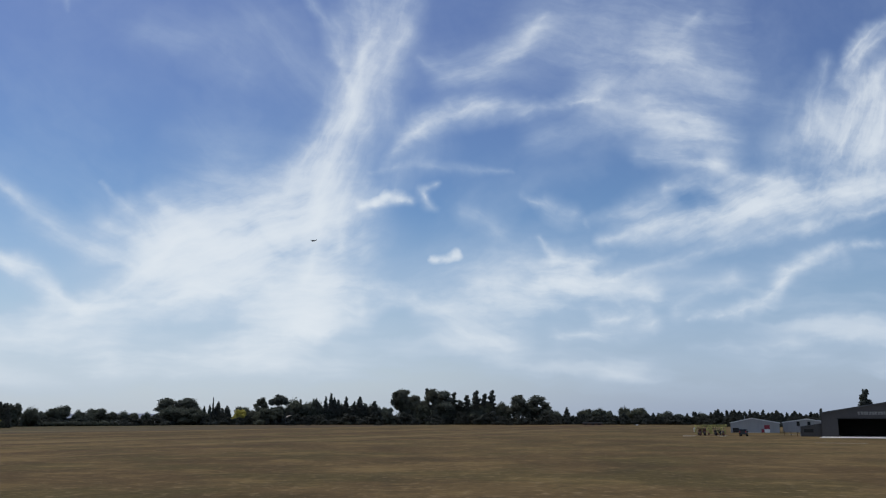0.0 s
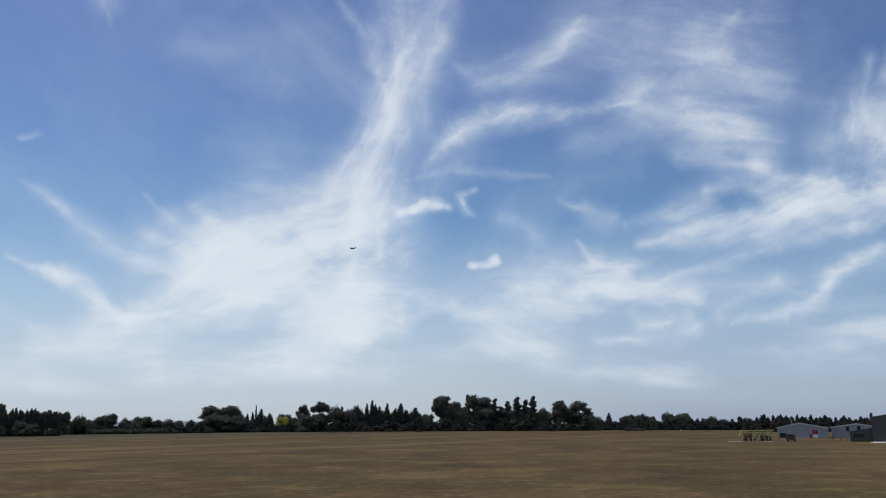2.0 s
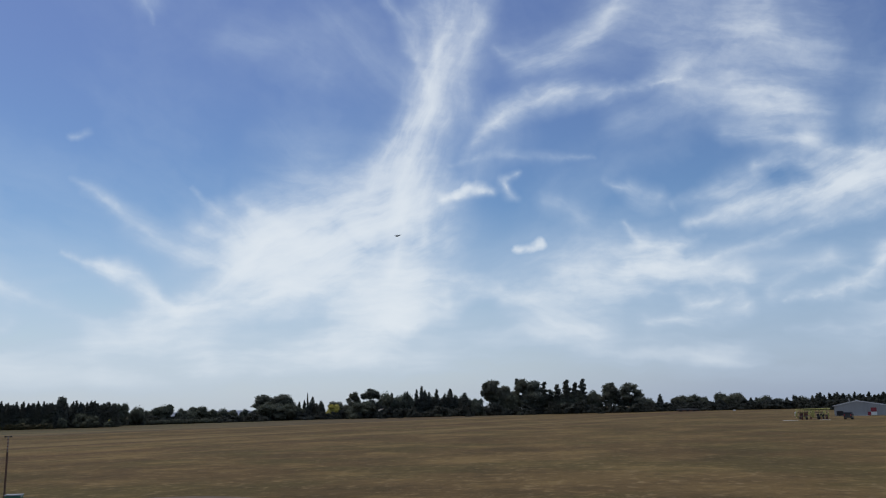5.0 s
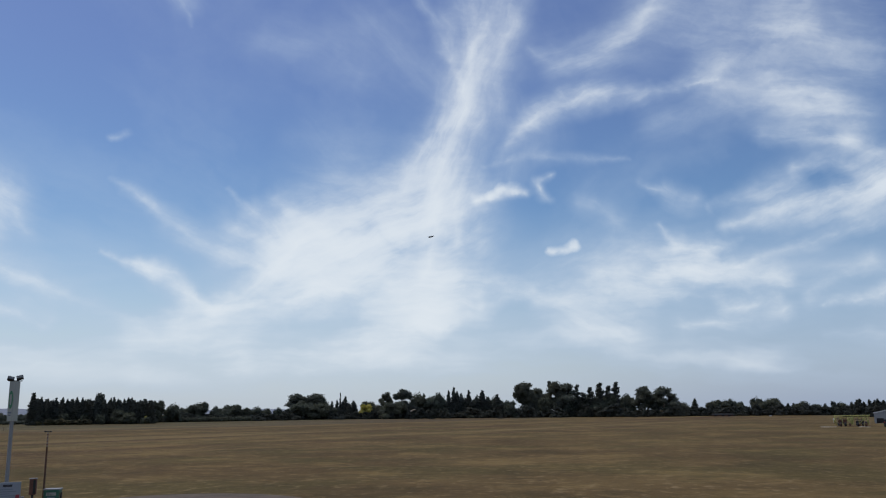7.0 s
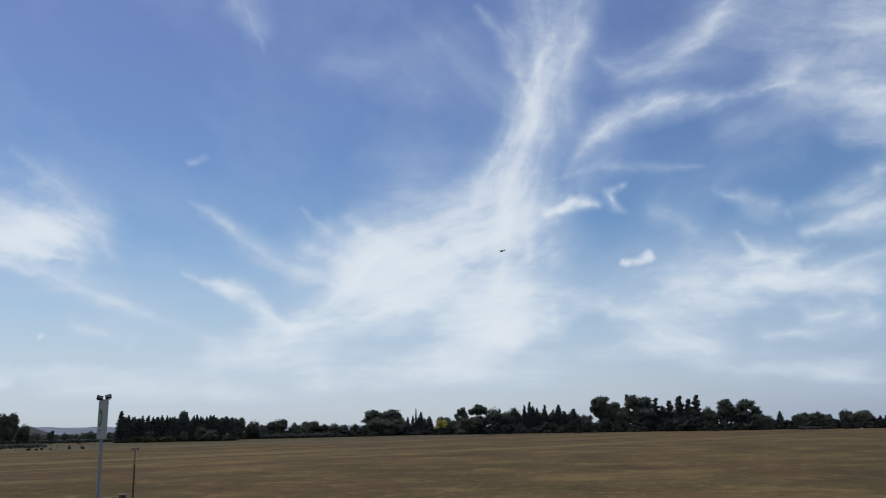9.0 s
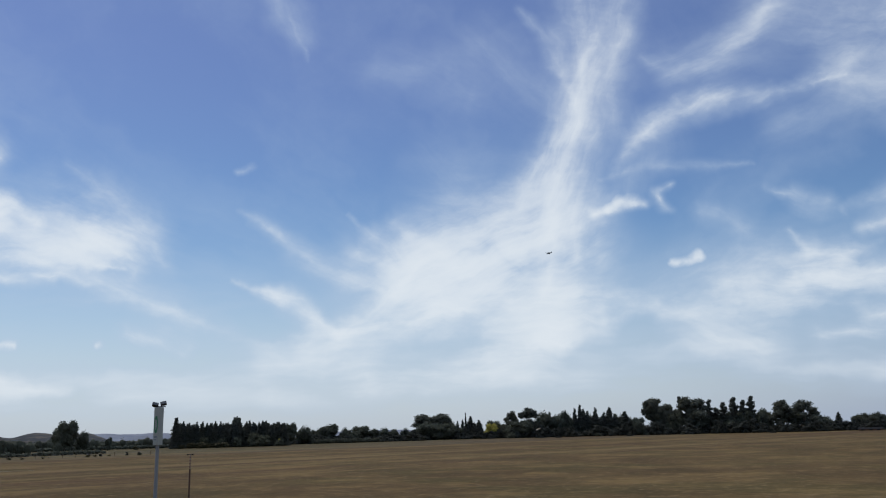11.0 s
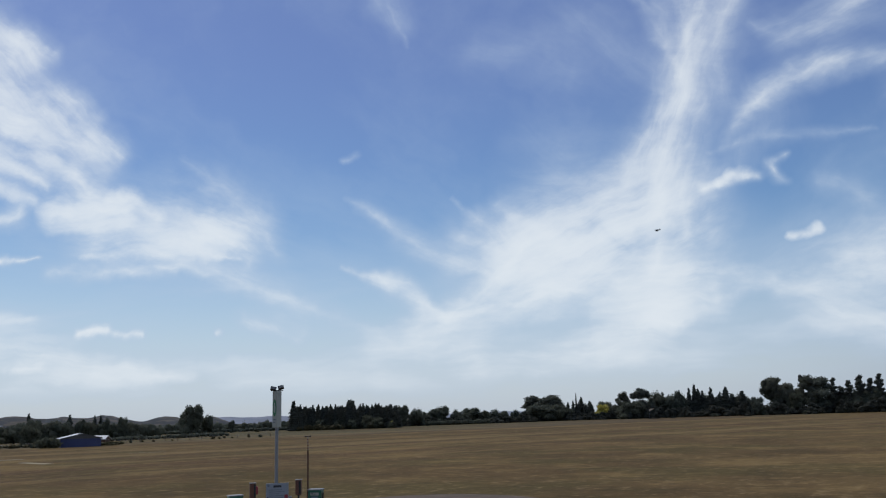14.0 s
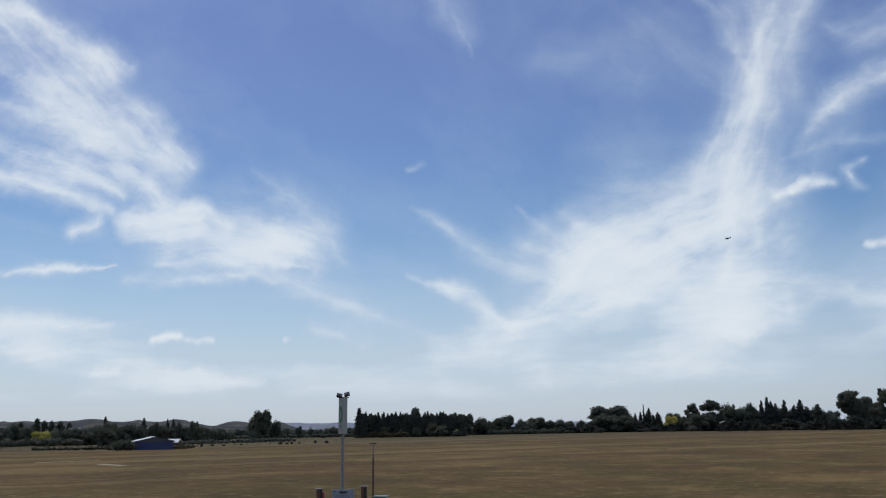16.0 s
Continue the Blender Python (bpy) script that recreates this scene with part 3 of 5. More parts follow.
def box(bm, x0, x1, y0, y1, z0, z1, bevel=0.0):
    """A box between two corners, its edges rounded by bevel."""
    r = bmesh.ops.create_cube(bm, size=1.0, matrix=Matrix.Translation(((x0 + x1) / 2, (y0 + y1) / 2, (z0 + z1) / 2)) @ Matrix.Diagonal((x1 - x0, y1 - y0, z1 - z0, 1)))
    if bevel:
        edges = {e for v in r["verts"] for e in v.link_edges}
        bmesh.ops.bevel(bm, geom=list(edges), offset=bevel, segments=2, affect="EDGES", profile=0.5)
    return bm


def tube(bm, a, b, r0, r1=None, sides=10):
    """A tapered round bar from a to b."""
    a, b = Vector(a), Vector(b)
    r1 = r0 if r1 is None else r1
    turn = (b - a).to_track_quat("Z", "Y").to_matrix().to_4x4()
    m = Matrix.Translation((a + b) / 2) @ turn
    bmesh.ops.create_cone(bm, cap_ends=True, segments=sides, radius1=r0, radius2=r1, depth=(b - a).length, matrix=m)
    return bm


def thing(name, label, category, m=None, group="", kind=""):
    ob = new(name)
    if m is not None:
        ob.matrix_world = m
    return tagged(ob, label, category, group, kind)


# ======== trees ========
def blob_core(blobs, rng, rough=0.22, level=2):
    """The inner mass of a crown: lumpy spheres."""
    bm = bmesh.new()
    for x, y, z, rx, rz in blobs:
        r = bmesh.ops.create_icosphere(bm, subdivisions=level, radius=1.0)
        off = Vector(rng.uniform(-9, 9, 3))
        for q in r["verts"]:
            k = 0.80 * (1 + rough * 2 * noise.noise(q.co * 1.7 + off))
            q.co = Vector((x + q.co.x * rx * k, y + q.co.y * rx * k, max(0.05, z + q.co.z * rz * k)))
    v = np.array([q.co[:] for q in bm.verts])
    bm.verts.index_update()
    f = [[q.index for q in p.verts] for p in bm.faces]
    bm.free()
    return v, f


def leaf_cards(points, size, rng, flat=0.0):
    """Small bent leaf sprays, one at each point: two triangles folded along the middle."""
    k = len(points)
    a = rng.normal(size=(k, 3))
    a[:, 2] *= 1 - flat
    a /= np.linalg.norm(a, axis=1)[:, None]
    b = np.cross(a, rng.normal(size=(k, 3)))
    b /= np.linalg.norm(b, axis=1)[:, None]
    c = np.cross(a, b)
    s = size * rng.uniform(0.6, 1.4, (k, 1))
    v = np.stack([points - a * s, points + b * s * 0.55 + c * s * 0.2, points + a * s, points - b * s * 0.55 + c * s * 0.2], 1).reshape(-1, 3)
    v[:, 2] = np.maximum(v[:, 2], 0.02)
    i = np.arange(k)[:, None] * 4
    f = np.concatenate([i + [0, 1, 2], i + [0, 2, 3]])
    return v, f.tolist()


def crown_mesh(name, blobs, count, size, material, rng, spread=0.2, flat=0.0):
    v0, f0 = blob_core(blobs, rng)
    w = np.array([b[3] * b[3] + b[3] * b[4] for b in blobs])
    pick = rng.choice(len(blobs), count, p=w / w.sum())
    d = rng.normal(size=(count, 3))
    d /= np.linalg.norm(d, axis=1)[:, None]
    B = np.array(blobs)[pick]
    r = 1 + rng.normal(0, spread, (count, 1)) - spread * 0.5
    pts = B[:, :3] + d * np.stack([B[:, 3], B[:, 3], B[:, 4]], 1) * r
    keep = pts[:, 2] > 0.1
    v1, f1 = leaf_cards(pts[keep], size, rng, flat)
    me = bpy.data.meshes.new(name)
    n0 = len(v0)
    me.from_pydata(np.concatenate([v0, v1]).tolist(), [], f0 + [[a + n0 for a in t] for t in f1])
    me.materials.append(material)
    return me


def trunk_mesh(h, r, limbs, rng, material, lean=0.03):
    bm = bmesh.new()
    bend = rng.uniform(-lean, lean, 2) * h
    mid, top = (bend[0] * 0.4, bend[1] * 0.4, h * 0.5), (bend[0], bend[1], h)
    tube(bm, (0, 0, -0.3), mid, r * 1.25, r * 0.85)
    tube(bm, mid, top, r * 0.85, r * 0.35)
    for x, y, z in limbs:
        z0 = min(h * 0.92, z * 0.62)
        tube(bm, (bend[0] * z0 / h, bend[1] * z0 / h, z0), (x, y, z), r * 0.4, r * 0.12, 6)
    me = bpy.data.meshes.new("trunk")
    bm.to_mesh(me)
    bm.free()
    me.materials.append(material)
    return me


def tree_thing(name, label, crown, trunk):
    t = thing(name, label, "tree")
    for nm, me in (("trunk", trunk), ("crown", crown)):
        o = new(nm, me)
        o.parent = t
    return t


def gum(seed, name="gum_tree", label="tall dark green eucalyptus with an open billowing crown and pale limbs", leaf=None, h=20.0, w=16.0, low=0.28, crowd=13):
    rng = np.random.default_rng(seed)
    blobs = []
    for k in range(crowd):
        z = low + (0.9 - low) * (k + 0.5) / crowd
        reach = 0.5 * math.sin(math.pi * min(1.0, (z - low) / (1 - low) * 0.85 + 0.22)) * rng.uniform(0.45, 0.95)
        a = k * 2.4 + rng.uniform(-0.5, 0.5)
        r = rng.uniform(0.13, 0.21)
        blobs.append((math.cos(a) * reach * w * 0.75, math.sin(a) * reach * w * 0.75, z * h - r * h * 0.2, r * w * 1.05, r * h * 0.62))
    top = max(b[2] + b[4] for b in blobs)
    wide = max(math.hypot(b[0], b[1]) + b[3] for b in blobs)
    blobs = [(x * w / 2 / wide, y * w / 2 / wide, z * h / top, r * w / 2 / wide * 1.05, q * h / top) for x, y, z, r, q in blobs]
    crown = crown_mesh("crown", blobs, 3600, 0.5, leaf or GUM_LEAF, rng, 0.16)
    trunk = trunk_mesh(h * 0.72, 0.028 * h, [b[:3] for b in blobs[::2]], rng, PALE_BARK)
    return tree_thing(name, label, crown, trunk)


def lobed(name, label, lobes, foot, leaf, seed):
    """A tree whose crown is a few great lobes (across, deep, up, half breadth, half height), each of many small heads."""
    rng = np.random.default_rng(seed)
    blobs = []
    for x, y, z, rx, rz in lobes:
        blobs.append((x, y, z, rx * 0.8, rz * 0.8))
        for k in range(11):
            d = rng.normal(size=3)
            d /= np.linalg.norm(d)
            q = rng.uniform(0.26, 0.4)
            blobs.append((x + d[0] * rx * 0.74, y + d[1] * rx * 0.74, z + d[2] * rz * 0.74, rx * q, rz * q))
    crown = crown_mesh("crown", blobs, 5200, 0.5, leaf, rng, 0.14)
    trunk = trunk_mesh(foot, 0.45, [(x, y, z) for x, y, z, _, _ in lobes], rng, PALE_BARK)
    return tree_thing(name, label, crown, trunk)


def clumped(seed, name, label, leaf, h=21.0, w=7.0, low=0.3, heads=15):
    """An old pine: separate dark heads stepping up a mast."""
    rng = np.random.default_rng(seed)
    blobs = []
    for k in range(heads):
        z = low + (0.95 - low) * k / (heads - 1)
        reach = w * 0.30 * (1.0 if z < 0.85 else 0.45) * rng.uniform(0.2, 1.0)
        a = k * 2.4 + rng.uniform(-0.7, 0.7)
        r = w * rng.uniform(0.17, 0.26) * (1.0 if z < 0.85 else 0.7)
        blobs.append((math.cos(a) * reach, math.sin(a) * reach, z * h, r, h * rng.uniform(0.035, 0.055)))
    crown = crown_mesh("crown", blobs, 2400, 0.42, leaf, rng, 0.18, 0.2)
    return tree_thing(name, label, crown, trunk_mesh(h * 0.93, 0.016 * h, [b[:3] for b in blobs[::2]], rng, BARK, 0.01))


def thicket(seed, name, label, leaf, h=8.0, w=14.0, stems=30):
    """Close undergrowth of many stems of uneven height."""
    rng = np.random.default_rng(seed)
    blobs = []
    for k in range(stems):
        x, y = rng.uniform(-0.5, 0.5) * w, rng.uniform(-0.25, 0.25) * w
        top = h * rng.uniform(0.6, 1.0) * (1 - 0.6 * (2 * x / w) ** 2)
        for j in range(3):
            r = rng.uniform(0.05, 0.12) * w
            blobs.append((x + rng.normal(0, 0.04 * w), y + rng.normal(0, 0.04 * w), max(0.1 * h, top * rng.uniform(0.05, 1.0) - r * 0.5), r, r * rng.uniform(0.6, 0.9)))
    crown = crown_mesh("crown", blobs, 2400, 0.4, leaf, rng, 0.22)
    return tree_thing(name, label, crown, trunk_mesh(h * 0.5, 0.15, [], rng, BARK))


def broad(seed, name="broadleaf_tree", label="rounded dark green broadleaf tree with foliage down to the grass", leaf=None, h=12.0, w=13.0):
    rng = np.random.default_rng(seed)
    blobs = [(0, 0, h * 0.5, w * 0.33, h * 0.42)]
    for k in range(13):
        z = rng.uniform(0.14, 0.84)
        a = k * 2.4 + rng.uniform(-0.6, 0.6)
        reach = w * 0.5 * math.sqrt(max(0.0, 1 - ((z - 0.35) / 0.68) ** 2)) * rng.uniform(0.55, 0.75)
        r = rng.uniform(0.15, 0.22)
        blobs.append((math.cos(a) * reach, math.sin(a) * reach, z * h, r * w, r * h))
    top = max(b[2] + b[4] for b in blobs)
    wide = max(math.hypot(b[0], b[1]) + b[3] for b in blobs)
    blobs = [(x * w / 2 / wide, y * w / 2 / wide, z * h / top, r * w / 2 / wide, q * h / top) for x, y, z, r, q in blobs]
    crown = crown_mesh("crown", blobs, 3000, 0.42, leaf or BROAD_LEAF, rng, 0.12)
    trunk = trunk_mesh(h * 0.6, 0.025 * h, [b[:3] for b in blobs[1::3]], rng, BARK)
    return tree_thing(name, label, crown, trunk)


def conifer(seed, name="conifer", label="dark green pointed conifer with drooping branches", leaf=None, h=16.0, w=6.0, power=0.85, whorls=15, skirt=0.05, ragged=0.3, tiers=False):
    rng = np.random.default_rng(seed)
    blobs = []
    for k in range(whorls):
        z = skirt + (0.97 - skirt) * (k / (whorls - 1))
        reach = w * 0.5 * max(0.05, (1 - z)) ** power
        core = 0.35 if tiers else 0.8
        blobs.append((rng.normal(0, 0.02 * w), rng.normal(0, 0.02 * w), z * h, reach * core, h / whorls * 0.75))
        for j in range(5 if reach > 0.12 * w else 2):
            a = rng.uniform(0, 6.28)
            q = reach * rng.uniform(1 - ragged, 1.0)
            blobs.append((math.cos(a) * q * 0.72, math.sin(a) * q * 0.72, z * h + rng.normal(0, 0.012 * h), q * 0.34 + 0.08, h / whorls * 0.5))
    crown = crown_mesh("crown", blobs, 2600, 0.34, leaf or CONIFER_LEAF, rng, 0.15, 0.4)
    trunk = trunk_mesh(h * 0.93, 0.016 * h, [], rng, BARK, 0.0)
    return tree_thing(name, label, crown, trunk)


def plant(kinds, rows, group):
    """Copies of the trees in kinds (thing, height, width) at rows of azimuth, distance, height, width."""
    for k, (az, far, high, wide) in enumerate(rows):
        src, h0, w0 = kinds[k % len(kinds)]
        s = Matrix.Diagonal((wide / w0, wide / w0, high / h0, 1))
        turn = Matrix.Rotation(random.uniform(0, 6.28), 4, "Z")
        tagged(copy_thing(src, Matrix.Translation(polar(az, far)) @ turn @ s), group=group)


def drop(kinds):
    """Takes away the patterns that the copies were made from."""
    for src, _, _ in kinds:
        for o in (*src.children_recursive, src):
            bpy.data.objects.remove(o)


# ======== the land ========
def build_ground():
    rings = [0.0] + [6.0 * 1.17 ** k for k in range(43)]
    rings = [r for r in rings if r < 4900] + [4950.0]
    sides = 120
    v, f = [(0, 0, 0)], []
    for k, r in enumerate(rings[1:]):
        for j in range(sides):
            a = 2 * math.pi * j / sides
            v.append((r * math.cos(a), r * math.sin(a), 0))
    for j in range(sides):
        f.append((0, 1 + j, 1 + (j + 1) % sides))
    for k in range(len(rings) - 2):
        for j in range(sides):
            a, b = 1 + k * sides + j, 1 + k * sides + (j + 1) % sides
            f.append((a, a + sides, b + sides, b))
    me = bpy.data.meshes.new("ground")
    me.from_pydata(v, [], f)
    me.materials.append(GRASS)
    tagged(new("ground", me), "wide mown airfield of dry tan and brown grass", "ground", kind="structure")


build_ground()


def hill_material(name, grass, wood, share):
    m = bpy.data.materials.new(name)
    m.use_nodes = True
    n = Nodes(m.node_tree)
    where = n.add("ShaderNodeTexCoord").outputs["Object"]
    c = n.mix(n.ramp(n.noise(where, 0.006, 5.0, 0.6), 0.35, 0.65), tuple(x * 0.75 for x in grass), grass)
    c = n.mix(n.ramp(n.noise(where, 0.018, 6.0, 0.7), 1 - share, 1.06 - share), c, wood)
    p = n.add("ShaderNodeBsdfPrincipled", {"Base Color": c, "Roughness": 0.95, "Specular IOR Level": 0.1})
    n.add("ShaderNodeOutputMaterial", {"Surface": p.outputs[0]})
    return m


# pasture in its own tan; the wood colour has a blue haze tint mixed in
HILL_NEAR = hill_material("hill_pasture", (0.112, 0.098, 0.084), (0.044, 0.048, 0.052), 0.56)
# pale blue-grey base colours paint the distance haze onto the far hills
HILL_HAZED = hill_material("hill_hazed", (0.23, 0.25, 0.30), (0.17, 0.20, 0.25), 0.45)


def hills(name, label, az0, az1, far, deep, bumps, base, material, seed):
    """A range of low hills: rounded tops at given azimuths (azimuth, height, half breadth in degrees)."""
    na, nd = int((az1 - az0) * 5), 12
    v, f = [], []
    for i in range(na + 1):
        az = az0 + (az1 - az0) * i / na
        crest = base + sum(h * math.exp(-((az - a) / b) ** 2) for a, h, b in bumps)
        crest *= min(1.0, min(az - az0, az1 - az) / 1.5 + 0.02)
        for j in range(nd + 1):
            k = j / nd
            z = crest * math.sin(math.pi * min(1.0, k * 1.0)) ** 0.8
            z *= 1 + 0.12 * noise.fractal(Vector((az * 0.8, k * 3, seed)), 0.8, 2.0, 4)
            p = polar(az, far + deep * k, z - 0.4)
            v.append(p[:])
    for i in range(na):
        for j in range(nd):
            a = i * (nd + 1) + j
            f.append((a, a + 1, a + nd + 2, a + nd + 1))
    me = bpy.data.meshes.new(name)
    me.from_pydata(v, [], f)
    me.materials.append(material)
    me.shade_smooth()
    return tagged(new(name, me), label, "hills", kind="structure")


hills("backdrop_hills", "low rolling pasture hills with dark patches of trees", -68, -37.2, 2100, 900,
      [(-55.5, 11, 3.0), (-50.3, 16, 1.6), (-47.6, 10, 1.0), (-45.3, 13, 1.2), (-41.8, 6, 0.8), (-39.0, 2, 0.8), (-52.8, 5, 1.5), (-61, 11, 3.0), (-43.2, -6, 0.6)], 22.0, HILL_NEAR, 3)
# both far ranges have the haze in their colour
hills("backdrop_range", "range of far hills, haze painted in as faint blue-grey", -44, -30, 4000, 700, [(-38.2, 14, 1.6), (-35.0, 11, 1.4), (-41, 8, 2)], 22.0, HILL_HAZED, 8)
hills("backdrop_coast", "far rise behind the trees, haze painted in as faint blue-grey", -27, -14, 4100, 700, [(-20, 10, 2), (-22.5, 7, 1.2)], 15.0, HILL_HAZED, 11)

# ======== trees round the field ========
GUM_KINDS = [(gum(s, low=lo), 20.0, 16.0) for s, lo in ((11, 0.2), (12, 0.3), (13, 0.22), (14, 0.28))]
BROAD_KINDS = [(broad(s), 12.0, 13.0) for s in (21, 22, 23, 24)]
CONE_KINDS = [(conifer(s, power=0.6, ragged=0.5), 16.0, 6.0) for s in (31, 32, 33, 34)]
SPIRE_KINDS = [(conifer(s, "cypress", "dark narrow upright cypress among taller trees", h=20.0, w=5.5, power=0.45, whorls=14, ragged=0.45), 20.0, 5.5) for s in (41, 42)]
PINE_KINDS = [(conifer(s, "pine", "dark shelterbelt pine in a close row", h=13.0, w=5.0, power=0.58, whorls=14, ragged=0.4), 13.0, 5.0) for s in (51, 52, 53, 54)]
TALL_KINDS = [(clumped(s, "radiata_pine", "tall dark old pine with clumped ragged branches", CONIFER_LEAF), 21.0, 7.0) for s in (95, 96, 97)]
NORFOLK_KINDS = [(conifer(61, "norfolk_pine", "dark tiered pine rising behind the hangar roof", h=14.0, w=5.5, power=0.3, whorls=6, skirt=0.35, ragged=0.75, tiers=True), 14.0, 5.5)]
GOLD_KINDS = [(broad(71, "golden_tree", "bright yellow-green leafy tree among dark trees", GOLD_LEAF), 12.0, 13.0)]
SCRUB_KINDS = [(broad(s, "shrub", "low dull green shrub in dry grass", SCRUB_LEAF), 12.0, 13.0) for s in (81, 82)]
# thickets wear the leaf colour with shade painted in
DARK_SCRUB_KINDS = [(thicket(s, "bush", "dense undergrowth at the foot of the trees, leaves darkened for shade", SHADED_UNDERGROWTH), 8.0, 14.0) for s in (85, 86, 87)]

# rows of azimuth, distance, height, width
GUMS = [(-17.82, 575, 16.7, 22.1), (-16.58, 575, 17, 20.7), (-11.97, 575, 17.4, 14.2), (-0.68, 575, 23.3, 16), (-0.08, 575, 22.2, 21.6), (5.06, 575, 19.5, 17), (6.29, 575, 19.1, 23.5)]
BROADS = [(-13.02, 580, 11.6, 15.2), (-9.88, 580, 16.5, 17.8), (-8.88, 580, 15.1, 17), (-8.3, 580, 16.6, 10.7), (-3.73, 560, 11.2, 11.3), (2.12, 580, 13.0, 20.3), (2.87, 580, 14.4, 15.8), (4.04, 580, 14.8, 11.6), (-1.47, 570, 13.2, 13.2), (7.54, 620, 9.1, 11.5), (9.39, 640, 10.8, 12.9), (10.05, 640, 11.2, 13.8), (10.84, 640, 9.6, 11.8), (11.94, 620, 12.1, 9.5), (12.77, 600, 11.1, 17.6), (14.61, 600, 8.8, 14.8), (15.48, 600, 6.9, 12.1), (16.7, 600, 7.7, 12.1), (-17.17, 560, 10.6, 25.9), (-15.95, 560, 10.6, 17.2), (-11.5, 560, 10.7, 21.6)]
CONIFERS = [(-14.67, 580, 14.9, 8.4), (-14.13, 580, 12, 10.5), (-7.78, 580, 18.1, 7.54), (-7.44, 580, 20.4, 8.19), (-7.22, 580, 17.7, 8.19), (-6.96, 580, 16.2, 8.19), (-6.44, 580, 18.1, 8.97), (-5.91, 580, 15.1, 8.97), (-5.54, 580, 18.2, 11.57), (-4.56, 580, 15.2, 13.6), (-9.44, 580, 16.2, 8.4), (-6.54, 580, 12.9, 15.8), (-5.23, 580, 12.5, 11.6), (8.21, 620, 11.6, 9.5), (13.75, 600, 7.7, 6.5), (14.07, 600, 7.7, 6.5), (15.86, 600, 7.3, 6.5), (17.32, 600, 8, 7.6), (-8.41, 580, 17, 8.19)]
SPIRES = [(-15, 578, 17.2, 2.5), (23.77, 330, 7.6, 3.2)]
TALL_PINES = [(0.72, 578, 21.4, 6.6), (1.58, 578, 19.6, 7.4), (2.2, 578, 22.3, 8.0), (2.78, 578, 20.4, 6.6), (3.27, 578, 22.9, 7.4), (1.15, 580, 16.2, 7.4), (-1.05, 577, 24.0, 6.2)]
PINES = [(17.6 + 0.22 * k + 0.09 * math.sin(k * 5.1), 480 + 4 * math.sin(k * 3.3), 8.3 - 0.06 * k + 0.9 * math.sin(k * 2.3) * math.sin(k * 0.83), 6.4 + 1.4 * math.sin(k * 1.9)) for k in range(33)]
WEST_ROUND = [(-26.68, 470, 11.5, 10.9), (-25.67, 500, 9.9, 10.4), (-24.05, 520, 11.2, 13.8), (-23.01, 520, 8.8, 8.4), (-21.89, 530, 9.7, 16.2), (-20.45, 540, 8.2, 11.3), (-19.82, 540, 7.4, 8.6), (-18.98, 540, 7.7, 8.6), (-24.92, 520, 8, 8.4), (-22.49, 520, 7.7, 10.1), (-21.11, 530, 7.9, 9.4)]
LONE = [(-40.15,420,13.7,12.6), (-39.15,425,9.0,6.3), (-37.65,440,6.2,3.5)]
FARM = [(-54.78, 330, 7.8, 7.8), (-54.01, 330, 6.8, 7.2), (-51.52, 330, 6.1, 8.9), (-50.26, 330, 7, 9.6), (-49.13, 330, 7.9, 7.8), (-48.14, 330, 7.4, 9.6), (-46.69, 330, 7.7, 4.2), (-45.16, 330, 7.9, 4.2), (-44.23, 330, 8.0, 4.7), (-52.3, 330, 5.3, 7.2), (-55.21, 330, 6.5, 8.9), (-50.88, 330, 5.6, 7.8), (-48.62, 330, 6, 7.8), (-47.45, 330, 6.8, 7.2), (-46.1, 330, 6.7, 7.2), (-45.42, 330, 5.9, 6.6), (-44.56, 330, 6.0, 5.9), (-43.76, 330, 6.2, 5.9), (-49.44, 270, 5.9, 6.3)]
FARM_CONE = [(-49.57, 335, 10.0, 4.3), (-47.31, 335, 9.2, 5.0), (-45.89, 335, 8.9, 3.1), (-45.54, 335, 8.9, 3.8)]
BELT = [(-33.48 + 0.271 * k + 0.05 * math.sin(k * 4.3), 440, 12.0 + 0.6 * math.sin(k * 1.7) - (1.0 if k > 20 else 0), 5.4) for k in range(25)]
BELT_BACK = [(-33.35 + 0.3 * k, 452, 11.4 + 0.4 * math.sin(k * 2.3), 9.0) for k in range(22)]

plant(GUM_KINDS, GUMS, "eucalypts in the tree line")
plant(GUM_KINDS, [(-29.99, 446, 14.8, 9.0)], "eucalypts in the tree line")
plant(BROAD_KINDS, BROADS, "broadleaf trees in the tree line")
plant(BROAD_KINDS, WEST_ROUND, "broadleaf trees in the tree line")
plant(BROAD_KINDS, LONE, "trees along the far hedge")
plant(BROAD_KINDS, FARM, "trees round the farm")
plant(CONE_KINDS, CONIFERS, "conifers in the tree line")
plant(CONE_KINDS, FARM_CONE, "conifers round the farm")
plant(SPIRE_KINDS, [(-33.72, 430, 14.3, 7.0), (-33.4, 434, 11.5, 5.5)], "cypresses in the tree line")
plant(SPIRE_KINDS, SPIRES, "cypresses in the tree line")
plant(TALL_KINDS, TALL_PINES, "old pines in the tree line")
plant(PINE_KINDS, PINES, "pines behind the hangars")
plant(PINE_KINDS, BELT, "pines of the shelterbelt")
plant(PINE_KINDS, BELT_BACK, "pines of the shelterbelt")
plant(GUM_KINDS, [(-53.4, 1200, 22, 13), (-53.0, 1205, 19.5, 10), (-52.6, 1200, 19, 11), (-52.1, 1210, 18.5, 12), (-54.3, 1190, 18, 12), (-51.6, 1200, 17, 10)], "trees on the hill foot")
plant(NORFOLK_KINDS, [(26.19, 300, 12.5, 6.4)], "pines behind the hangars")
